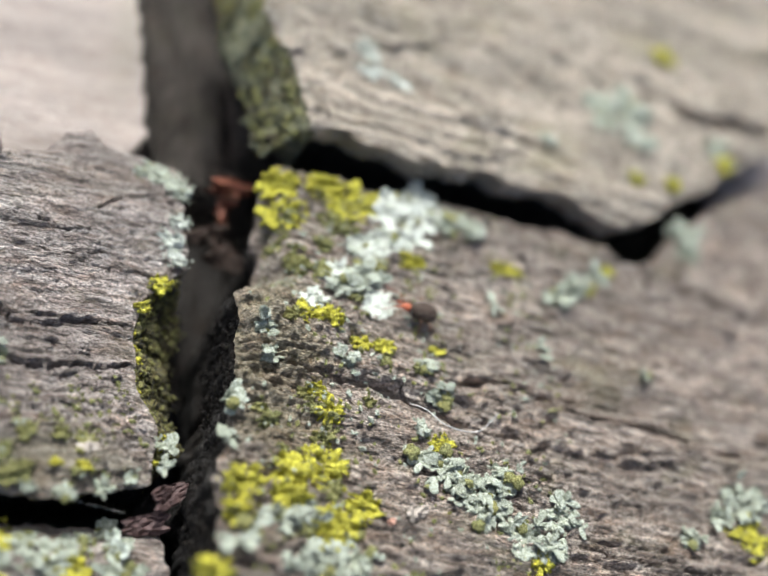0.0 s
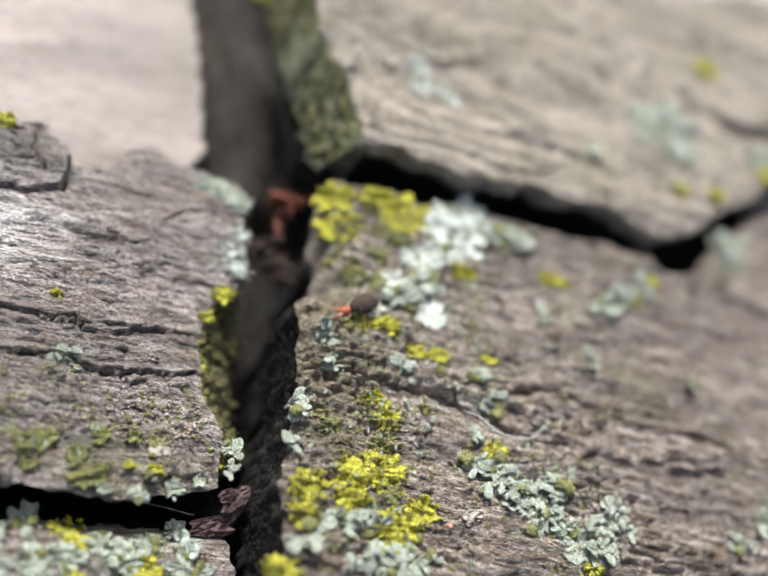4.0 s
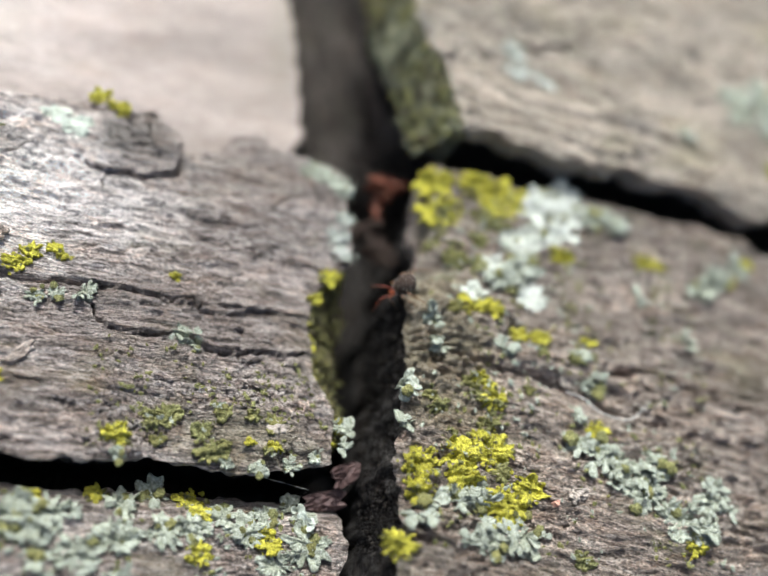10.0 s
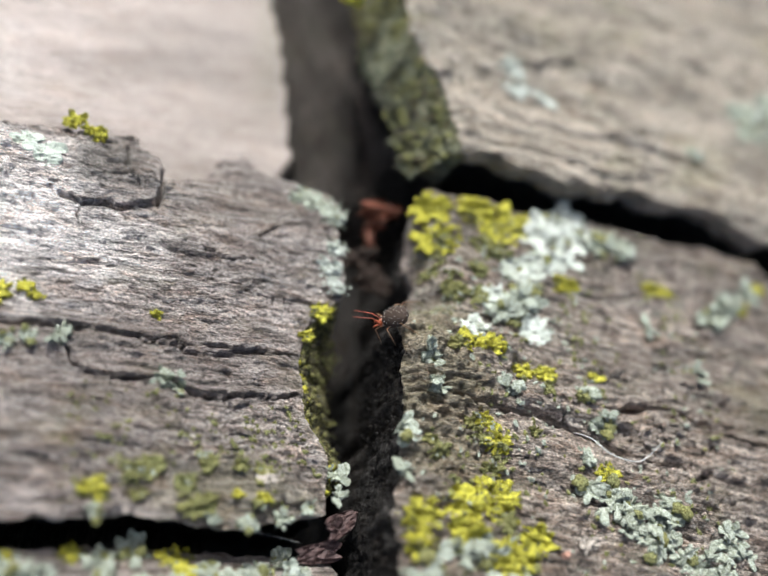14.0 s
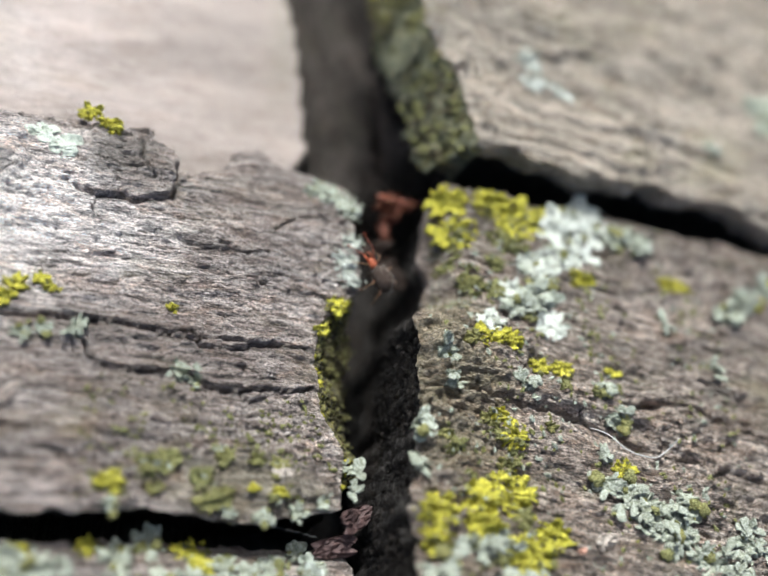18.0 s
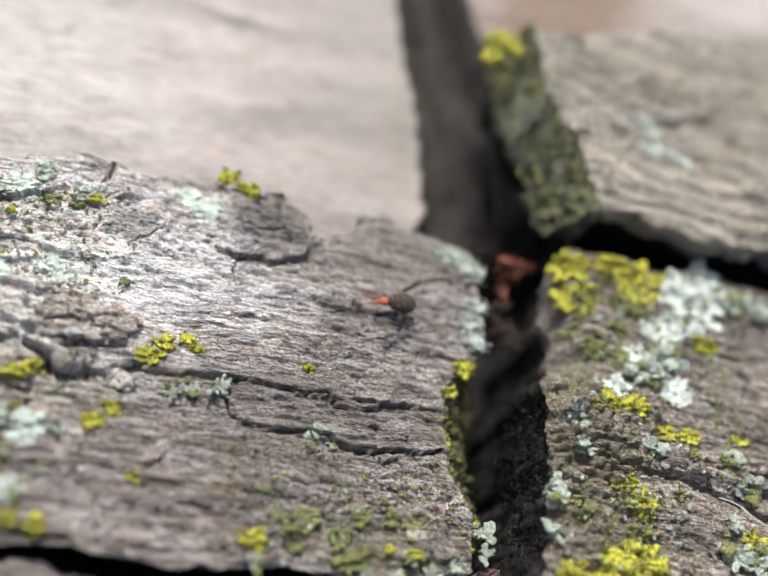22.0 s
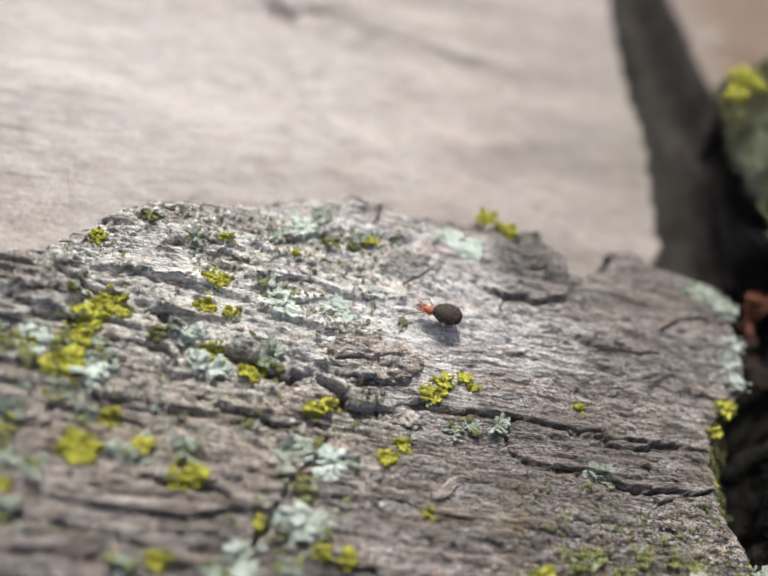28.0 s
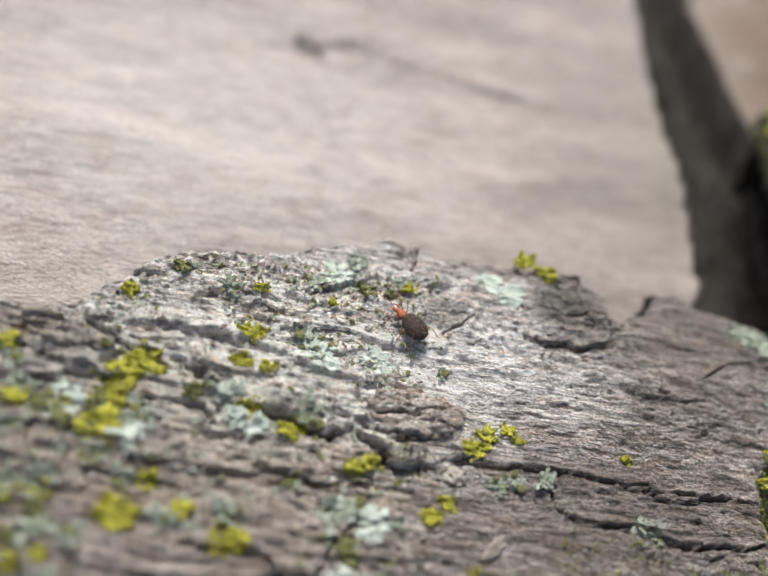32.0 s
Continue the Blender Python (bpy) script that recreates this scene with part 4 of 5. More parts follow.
LEFT_YELLOW = [(-0.8, -5.5, 0.68), (-1.5, -6.8, 0.46), (-3.3, -15.1, 0.43), (-10.7, -15.1, 0.51), (-10.2, -15.4, 0.47), (-8.9, -6.8, 0.23), (-4.5, -15, 0.28), (-16.2, -7.4, 0.69), (-15.6, -6.6, 0.65), (-14.6, -6.2, 0.47), (-14.1, -6.6, 0.37), (-21.7, -9.1, 0.59), (-20.9, -8.8, 0.59), (-18, -10.8, 0.58), (-17.3, -10.1, 0.58), (-16, -13, 0.48), (-8.7, -6.9, 0.24), (-10.4, -15.1, 0.62), (-19.4, -15.6, 0.6), (-26.7, -13, 0.8), (-23.3, -14.5, 0.39), (-26.5, -7.2, 0.7), (-24.5, -7.9, 0.55), (-26.9, -3.5, 0.63), (-26, -5.2, 0.42), (-13.7, 3.3, 0.68), (-12.7, 2.7, 0.73), (-19.9, 0.2, 0.45), (-23.5, -1.2, 0.25), (-27, -1.2, 0.4)]
LEFT_YELLOW_MORE = [(-31.6, -5.8, 0.9), (-32.2, -6.5, 0.81), (-32.5, -7.6, 0.8), (-32.6, -8.8, 0.88), (-31.2, -12.4, 0.82), (-30.3, -11, 0.48), (-28.6, -12, 0.43), (-34.7, -14.9, 0.51), (-36.4, -8.4, 0.5), (-32.8, -2.4, 0.42), (-24.7, -7.8, 0.49), (-20.5, -15.4, 0.5), (-27.1, -16.6, 0.5)]
LOWER_GREY = [(-12.8, -18.5, 1.18), (-9.7, -17.9, 0.86), (-8.4, -17.2, 0.86), (-9.7, -19.5, 0.85), (-7.8, -19.1, 0.85), (-4, -18.8, 0.87), (-3, -17.9, 0.63), (-1.9, -17.3, 0.64), (-1.1, -19.2, 1.1), (-13.8, -19.4, 0.85), (-11.5, -20.3, 0.94), (-5.2, -18.1, 0.72), (-14.2, -18.2, 0.71), (-2.5, -20.2, 0.72)]
LOWER_YELLOW = [(-11, -17.4, 0.67), (-6.7, -17.4, 0.86), (-6.1, -18.1, 0.62), (-2.9, -19.3, 0.77), (-6.2, -20, 0.71), (-13.7, -17.9, 0.52), (-3.3, -18.8, 0.53)]

YELLOW = [YELLOW_LOBES] * 5 + [OLIVE_LOBES, OLIVE_LOBES]
GREY = [GREY_LOBES] * 6 + [OLIVE_LOBES, GREY_CURDS]
BROAD = [BROAD_LOBES]
STARS = [(-23.7, -4.0, 0.95), (-21.0, -3.8, 0.8), (-20.6, -11.5, 0.9), (-21.4, -14.3, 0.95), (-34.2, -7.9, 0.9), (-23.4, 0.4, 0.9)]
SHEETS = [(-15.7, 1.5, 0.85), (-14.7, 0.8, 0.8)]
CURLED = [(-26.8, -7.8, 0.95), (-27.6, -6.6, 0.7), (-31.4, -9.3, 0.6), (-23.6, -16.2, 0.9)]
MURKY = [GREY_LOBES, GREY_LOBES, GREY_LOBES, OLIVE_LOBES, OLIVE_LOBES, GREY_CURDS]
OLIVE = [OLIVE_LOBES] * 3 + [GREY_LOBES]
CRUST = [GREY_CURDS, GREY_CURDS, WHITE_CURDS, OLIVE_LOBES]
CHALK = [WHITE_CURDS, WHITE_CURDS, GREY_CURDS]
PALE = [WHITE_LOBES] * 6 + [OLIVE_LOBES, GREY_CURDS]
for rows, top, kinds, size, crowd, label, group in (
    (RIGHT_YELLOW, right_top, YELLOW, 0.20, 1.7, "bright yellow-green lichen cushion on grey-brown wood", "yellow lichens on the right wood"),
    (RIGHT_GREY, right_top, GREY, 0.64, 2.0, "pale grey-green leafy lichen rosette on grey-brown wood", "grey lichens on the right wood"),
    (RIGHT_GREY_MORE, right_top, GREY, 0.64, 2.0, "pale grey-green leafy lichen rosette on grey-brown wood", "grey lichens on the right wood"),
    (RIGHT_WHITE, right_top, PALE, 0.5, 1.3, "chalky white lobed lichen crust on grey-brown wood", "white lichens on the right wood"),
    (UPPER_GREY, upper_top, CRUST, 0.4, 1.0, "pale lichen patch on the raised wood", "lichens on the raised wood"),
    (UPPER_YELLOW, upper_top, YELLOW, 0.42, 2.0, "small yellow lichen patch on the raised wood", "lichens on the raised wood"),
    (LEFT_GREY, left_top, GREY, 0.5, 1.1, "pale blue-grey leafy lichen on grey weathered wood", "grey lichens on the left wood"),
    (LEFT_GREY_MORE, left_top, GREY, 0.5, 1.1, "pale blue-grey leafy lichen on grey weathered wood", "grey lichens on the left wood"),
    (LEFT_WHITE, left_top, PALE, 0.34, 1.2, "whitish lichen crust along the wood's broken edge", "white lichens on the left wood"),
    (LEFT_YELLOW, left_top, YELLOW, 0.18, 1.7, "small bright yellow lichen on grey weathered wood", "yellow lichens on the left wood"),
    (LEFT_YELLOW_MORE, left_top, YELLOW, 0.18, 1.7, "small bright yellow lichen on grey weathered wood", "yellow lichens on the left wood"),
    (LOWER_GREY, lower_top, MURKY, 0.48, 1.1, "pale grey leafy lichen crust below the long crack", "lichens on the lower wood"),
    (LOWER_YELLOW, lower_top, YELLOW, 0.20, 1.7, "yellow lichen cushion below the long crack", "lichens on the lower wood"),
):
    for x, y, r in rows:
        if rows is UPPER_GREY and x < 12:
            lichen(x, y, 1.2 * r, top, CHALK, 0.2, label, group, 0.6, 1.2, 1.1)
        elif rows is LEFT_WHITE:
            lichen(x, y, 1.25 * r, top, CHALK, 0.15, label, group, 0.6, 1.0, 0.7)
        elif rows is LEFT_GREY and x > -4 and y > -1:
            lichen(x, y, 1.25 * r, top, CRUST, 0.16, label, group, 0.6, 0.8, 0.7)
        elif rows is RIGHT_WHITE:
            lichen(x, y, r, top, kinds, size, label, group, 0.6, crowd, 1.2)
        elif rows is LEFT_GREY and x > -1 and y < -13:
            lichen(x, y, 0.8 * r, top, [GREY_LOBES], 0.5, label, group, 0.6, 0.9, 0.8)
        elif rows is RIGHT_YELLOW:
            lichen(x, y, (1.4 if y < -12 else 1.15) * r, top, kinds, max(size, 0.21 * r), label, group, 1.1, crowd, 0.85)
        elif kinds is YELLOW and x < -22:
            lichen(x, y, 1.25 * r, top, kinds, size, label, group, 1.1, crowd, 0.85)
        elif kinds is GREY and top is left_top and x > -9:
            lichen(x, y, r, top, MURKY, 0.3, label, group, 0.7, 1.2, 0.9)
        elif kinds is GREY and top is left_top:
            lichen(x, y, r, top, MURKY, 0.42, label, group, 0.8, 1.3, 0.8)
        else:
            lichen(x, y, r, top, kinds, size, label, group, 1.0, crowd, 0.85 if kinds is YELLOW or kinds is GREY else 1.12)


for x, y, r in STARS:
    lichen(x, y, r, left_top, [ROSETTES], 0.42 * r, "pale mint star-shaped lichen lying flat on grey wood", "mint lichens on the left wood", 0.5, 0.2, 1.1, RNG.choice((5, 6, 7)))
for x, y, r in SHEETS:
    lichen(x, y, r, left_top, [ROSETTES], 0.4 * r, "pale mint lichen sheet at the wood's back edge", "mint lichens on the left wood", 0.35, 0.1, 1.05, 3)
lichen(-1.4, -17.9, 0.62, lower_top, [GREY_LOBES, BROAD_LOBES], 0.55, "pale upright leafy lichen at the end of the lower wood", "lichens on the lower wood", 1.4, 1.4, 0.9)
for x, y, r in CURLED:
    lichen(x, y, r, left_top, BROAD, 0.55, "pale mint lichen with thick curled lobes on grey wood", "mint lichens on the left wood", 1.2, 1.7, 0.9)


def scattered(count, box, edge, top, kinds, size, crowd, spread_r, seed, label, group):
    rng = random.Random(seed)
    made = 0
    while made < count:
        x, y = rng.uniform(box[0], box[1]), rng.uniform(box[2], box[3])
        if outside(np.array([x]), np.array([y]), edge)[0] > -0.6:
            continue
        lichen(x, y, rng.uniform(*spread_r), top, kinds, size, label, group, 1.0, crowd)
        made += 1


scattered(15, (-40, -22, -15.5, -3), LEFT_EDGE, left_top, GREY, 0.5, 1.4, (0.25, 0.7), 61, "small grey-green lichen scale on dark weathered wood", "grey lichens on the left wood")
scattered(22, (-40, -20, -15.5, 0), LEFT_EDGE, left_top, OLIVE, 0.26, 1.5, (0.25, 0.6), 62, "olive crumbly lichen crust on dark weathered wood", "olive lichens on the left wood")
scattered(9, (-40, -27, -15.5, -4), LEFT_EDGE, left_top, YELLOW, 0.22, 1.6, (0.2, 0.45), 63, "tiny yellow lichen on dark weathered wood", "yellow lichens on the left wood")
scattered(16, (-20, -1, -23, -17.8), LOWER_EDGE, lower_top, MURKY, 0.5, 1.1, (0.35, 0.8), 64, "pale grey leafy lichen crust below the long crack", "lichens on the lower wood")
scattered(14, (3.2, 12, -20, -6.5), RIGHT_EDGE, right_top, OLIVE, 0.26, 1.5, (0.25, 0.6), 65, "olive crumbly lichen crust on grey-brown wood", "olive lichens on the right wood")
scattered(12, (4.2, 10, -6, 0.5), RIGHT_EDGE, right_top, OLIVE, 0.26, 1.5, (0.3, 0.6), 66, "olive crumbly lichen crust on grey-brown wood", "olive lichens on the right wood")
scattered(10, (-9, -1.6, -15.6, -13.6), LEFT_EDGE, left_top, OLIVE, 0.26, 1.5, (0.3, 0.6), 67, "olive crumbly lichen crust along the broken edge", "olive lichens on the left wood")


for k in range(16):
    f = (k + RNG.uniform(0.1, 0.9)) / 16
    lichen(float(slope_rim(0.6 - 5.6 * f)) + RNG.uniform(-0.2, 0.6), 0.6 - 5.6 * f, RNG.uniform(0.2, 0.45), right_top, [OLIVE_LOBES, OLIVE_LOBES, GREY_CURDS], 0.17, "olive-grey crumbly lichen on the rim above the gap", "olive lichens on the right wood", 0.9, 0.9, 0.5)


def tube(pts, radii, sides=7):
    """A jointed round limb through points in millimetres."""
    bm = bmesh.new()
    rings = []
    for i, (p, r) in enumerate(zip(pts, radii)):
        a = Vector(pts[max(i - 1, 0)])
        b = Vector(pts[min(i + 1, len(pts) - 1)])
        q = (b - a).to_track_quat("Z", "Y")
        rings.append([bm.verts.new((Vector(p) + q @ Vector((r * math.cos(6.2832 * k / sides), r * math.sin(6.2832 * k / sides), 0))) * MM) for k in range(sides)])
    for a, b in zip(rings[:-1], rings[1:]):
        for k in range(sides):
            bm.faces.new((a[k], a[(k + 1) % sides], b[(k + 1) % sides], b[k]))
    bm.faces.new(rings[0][::-1])
    bm.faces.new(rings[-1])
    return bm


# ---- small things in and on the wood ----
def crumpled(name, size, seed, mat, thick=0.12):
    """A dry, curled scale: a crumpled sheet with thickness."""
    bm = bmesh.new()
    n = 22
    grid = {}
    for i in range(n + 1):
        for j in range(n + 1):
            u, v = 2 * i / n - 1, 2 * j / n - 1
            e = 1 + 0.35 * noise.noise(Vector((u * 1.5, v * 1.5, seed)))
            z = 0.35 * u * u - 0.25 * v * v + 0.5 * noise.noise(Vector((u * 2, v * 2, seed + 5))) + 0.4 * noise.noise(Vector((u * 5, v * 5, seed + 9))) + 0.16 * noise.noise(Vector((u * 12, v * 12, seed + 2)))
            for side in (0, 1):
                grid[i, j, side] = bm.verts.new(Vector((u * size[0] * e, v * size[1] * e * (1 - 0.4 * u * u), z * size[2] - side * thick)) * MM)
    for i in range(n):
        for j in range(n):
            bm.faces.new((grid[i, j, 0], grid[i + 1, j, 0], grid[i + 1, j + 1, 0], grid[i, j + 1, 0]))
            bm.faces.new((grid[i, j, 1], grid[i, j + 1, 1], grid[i + 1, j + 1, 1], grid[i + 1, j, 1]))
    for k in range(n):
        for a, b in (((k, 0), (k + 1, 0)), ((k + 1, n), (k, n)), ((0, k + 1), (0, k)), ((n, k), (n, k + 1))):
            bm.faces.new((grid[(*b, 0)], grid[(*a, 0)], grid[(*a, 1)], grid[(*b, 1)]))
    return mesh_of(bm, name, mat)


def loose(name, me, m, label, category):
    ob = new(name, me)
    ob.matrix_basis = m
    return tagged(ob, label, category)


def at_mm(x, y, z, rx=0, ry=0, rz=0):
    return pose(x * MM, y * MM, z * MM, rx, ry, rz)


loose("bud_scale", crumpled("bud_scale", (1.25, 0.5, 0.7), 2.0, RUST_LEAF, 0.06), at_mm(2.8, 1.9, -0.9, 30, 8, 10), "rust-brown curled bud scale stuck in the gap", "bud scale")
loose("bud_scale", crumpled("bud_scale", (0.9, 0.5, 0.9), 4.0, RUST_LEAF, 0.06), at_mm(2.7, 1.0, -2.1, 60, 0, 70), "rust-brown crumpled bud scale deep in the gap", "bud scale")
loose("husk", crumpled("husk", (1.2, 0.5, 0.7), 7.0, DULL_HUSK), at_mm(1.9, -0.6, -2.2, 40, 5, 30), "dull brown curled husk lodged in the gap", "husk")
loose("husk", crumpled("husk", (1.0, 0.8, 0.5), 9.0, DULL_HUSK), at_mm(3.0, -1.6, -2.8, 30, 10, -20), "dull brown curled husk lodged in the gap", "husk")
loose("bark_flake", crumpled("bark_flake", (0.9, 0.6, 0.4), 11.0, RED_FLAKE), at_mm(0.7, -15.6, -1.0, 10, 20, 30), "purplish brown bark flake at the end of the block", "bark flake")
loose("bark_flake", crumpled("bark_flake", (1.0, 0.5, 0.4), 13.0, RED_FLAKE), at_mm(-0.2, -16.9, -1.6, 20, 0, 10), "purplish brown bark flake above the gap", "bark flake")
loose("seed_husk", crumpled("seed_husk", (0.5, 0.35, 0.5), 15.0, PALE_KNOB), at_mm(11.0, -17.0, height(right_top, 11, -17) + 0.2, 20, 0, 30), "pale orange dry seed husk among the lichens", "seed husk")


def crust(x, y, top, rx, ry, rise, seed, mat, label, turn=0):
    """A cupped, layered flake of old wood that lifts off the block, with a frayed rim."""
    na, qs = 96, np.linspace(0, 1, 22)
    a = np.linspace(0, 2 * math.pi, na, endpoint=False)
    reach = 1 + 0.5 * fbm(1.5 * np.cos(a) + seed, 1.5 * np.sin(a), seed, 3) + 0.25 * fbm(6 * np.cos(a), 6 * np.sin(a) + seed, seed + 2, 2)
    q = qs[:, None]
    u, v = q * reach * np.cos(a) * rx, q * reach * np.sin(a) * ry
    layer = 3.5 * q + 2.4 * fbm(u / 1.1, v / 1.1, seed + 4)
    steps = np.floor(layer) + smooth(0.55, 0.95, layer - np.floor(layer))
    z = rise * (0.95 - 0.17 * steps + 0.35 * q**4) + 0.35 * fbm(u / 0.9, v / 0.7, seed + 6) + 0.16 * np.abs(vnoise(u / 0.16, v / 0.13, seed + 8)) - 0.35 * np.exp(-((u - 0.3 * rx) ** 2 + (v + 0.4 * ry) ** 2) / 0.12)
    t = radians(turn)
    px, py = u * math.cos(t) - v * math.sin(t), u * math.sin(t) + v * math.cos(t)
    z0 = height(top, x, y)
    base = np.minimum(top(px + x, py + y) - z0, 0.3)
    upper = np.stack([px, py, base + np.maximum(z, 0.08)], -1).reshape(-1, 3)
    under = np.stack([px * 0.96, py * 0.96, base + np.maximum(z - 0.22 - 0.5 * (1 - q), -0.25)], -1).reshape(-1, 3)
    n = len(qs) * na
    idx = np.arange(n).reshape(len(qs), na)
    nxt = np.roll(idx, -1, 1)
    top_faces = np.stack([idx[:-1], idx[1:], nxt[1:], nxt[:-1]], -1).reshape(-1, 4)
    rim = np.stack([idx[-1], idx[-1] + n, nxt[-1] + n, nxt[-1]], -1)
    faces = np.concatenate([top_faces, top_faces[:, ::-1] + n, rim])
    me = bpy.data.meshes.new("wood_flake")
    me.from_pydata((np.concatenate([upper, under]) * MM).tolist(), [], faces.tolist())
    me.materials.append(mat)
    me.polygons.foreach_set("use_smooth", np.ones(len(faces), bool))
    return loose("wood_flake", me, at_mm(x, y, z0), label, "wood flake")


crust(-19.1, -6.4, left_top, 2.1, 1.2, 0.4, 3, WOOD_FLAKE, "cupped brown flake of layered wood lifting off the block", 4)
crust(-35.2, -5.0, left_top, 1.5, 0.7, 0.4, 7, WOOD_FLAKE, "curled brown flake of weathered wood", -20)


def knob(x, y, top, size, seed, mat, label, category, turn=0):
    bm = bmesh.new()
    bmesh.ops.create_icosphere(bm, subdivisions=4, radius=1.0)
    for v in bm.verts:
        n = noise.noise(v.co * 1.6 + Vector((seed, 0, 0))) * 0.55 + noise.noise(v.co * 4 + Vector((0, seed, 0))) * 0.4 + noise.noise(v.co * 9 + Vector((0, seed, 3))) * 0.22
        v.co = Vector((v.co.x * size[0], v.co.y * size[1], v.co.z * size[2])) * (1 + n) * MM
    return loose(category.replace(" ", "_"), mesh_of(bm, category, mat), at_mm(x, y, height(top, x, y) + 0.15 * size[2], 0, 0, turn), label, category)


knob(-3.3, -14.2, left_top, (0.5, 0.36, 0.26), 1.0, PALE_KNOB, "pale rounded crust knob on grey wood", "crust knob")
knob(-4.2, -9.4, left_top, (0.55, 0.42, 0.3), 3.0, WOOD_LEFT, "small pale crust knob on grey wood", "crust knob")
knob(-17.0, -8.8, left_top, (0.45, 0.4, 0.25), 5.0, PALE_KNOB, "pale crust knob below a curled flake", "crust knob")
knob(-15.1, -11.7, left_top, (0.8, 0.26, 0.16), 7.0, WOOD_FLAKE, "pale lifted splinter of bare wood", "wood splinter", 50)
knob(-21.4, -5.2, left_top, (0.62, 0.3, 0.06), 9.0, PURPLE, "dark purple dropping on grey wood", "dropping")
knob(-17.8, -5.3, left_top, (0.13, 0.18, 0.12), 11.0, PINK_CRUMB, "pinkish crumb on a curled flake", "crumb")
knob(9.7, -17.4, right_top, (0.22, 0.2, 0.2), 12.0, PINK_CRUMB, "small red crumb among grey lichens", "crumb")


def strand(name, pts, r, mat, label, category):
    fine = []
    for k in range(len(pts) - 1):
        p0, p1, p2, p3 = (Vector(pts[min(max(k + o, 0), len(pts) - 1)]) for o in (-1, 0, 1, 2))
        for i in range(6):
            t = i / 6
            fine.append(0.5 * ((2 * p1) + (p2 - p0) * t + (2 * p0 - 5 * p1 + 4 * p2 - p3) * t * t + (3 * p1 - p0 - 3 * p2 + p3) * t**3))
    fine.append(Vector(pts[-1]))
    return loose(name, mesh_of(tube([tuple(p) for p in fine], [r] * len(fine), 6), name, mat), Matrix.Identity(4), label, category)


def over(x, y, top, h):
    return (x, y, height(top, x, y) + h)


strand("fibre", [over(11.2, -11.4, right_top, 0.3), over(11.7, -11.9, right_top, 0.75), over(12.6, -12.6, right_top, 0.8), over(13.8, -12.9, right_top, 0.75), over(15.0, -12.4, right_top, 0.8), over(15.5, -11.8, right_top, 0.5)], 0.026, PALE_FIBRE, "thin curved white fibre lying over the wood", "fibre")
strand("silk_thread", [(-6.2, -16.0, -0.6), (-3.6, -16.3, -0.5), (-1.2, -16.6, -0.9)], 0.006, PALE_FIBRE, "fine spider silk thread across the crack", "silk thread")


def crumbs(name, count, box, top, mats, size, seed, label, keep):
    """Countless crumbs of lichen and bark lying on the wood."""
    rng = np.random.default_rng(seed)
    x, y = rng.uniform(box[0], box[1], count), rng.uniform(box[2], box[3], count)
    ok = keep(x, y) & (fbm(x / 2.5, y / 1.8, seed) + 0.25 * rng.uniform(-1, 1, count) > -0.02)
    x, y = x[ok], y[ok]
    z = top(x, y)
    corners = np.array([(1, 0, 0), (-1, 0, 0), (0, 1, 0), (0, -1, 0), (0, 0, 1), (0, 0, -1), (0.7, 0.7, 0.5), (-0.7, -0.6, 0.6)], float)
    tris = np.array([(0, 6, 4), (6, 2, 4), (2, 1, 4), (1, 7, 4), (7, 3, 4), (3, 0, 4), (2, 6, 5), (6, 0, 5), (1, 2, 5), (3, 7, 5), (7, 1, 5), (0, 3, 5)])
    n = len(x)
    s = size * rng.uniform(0.5, 1.4, (n, 1, 1)) * np.array([[[1.3, 0.9, 0.8]]])
    pts = corners[None] * s * rng.uniform(0.7, 1.3, (n, 8, 1))
    a = rng.uniform(0, 6.28, n)[:, None]
    v = np.stack([pts[..., 0] * np.cos(a) - pts[..., 1] * np.sin(a) + x[:, None], pts[..., 0] * np.sin(a) + pts[..., 1] * np.cos(a) + y[:, None], pts[..., 2] + z[:, None] + 0.02], -1)
    me = bpy.data.meshes.new(name)
    me.from_pydata((v.reshape(-1, 3) * MM).tolist(), [], (tris[None] + 8 * np.arange(n)[:, None, None]).reshape(-1, 3).tolist())
    for m in mats:
        me.materials.append(m)
    me.polygons.foreach_set("material_index", np.repeat(rng.integers(0, len(mats), n), 12).astype(np.int32))
    return tagged(new(name, me), label, "crumbs", kind="stuff")


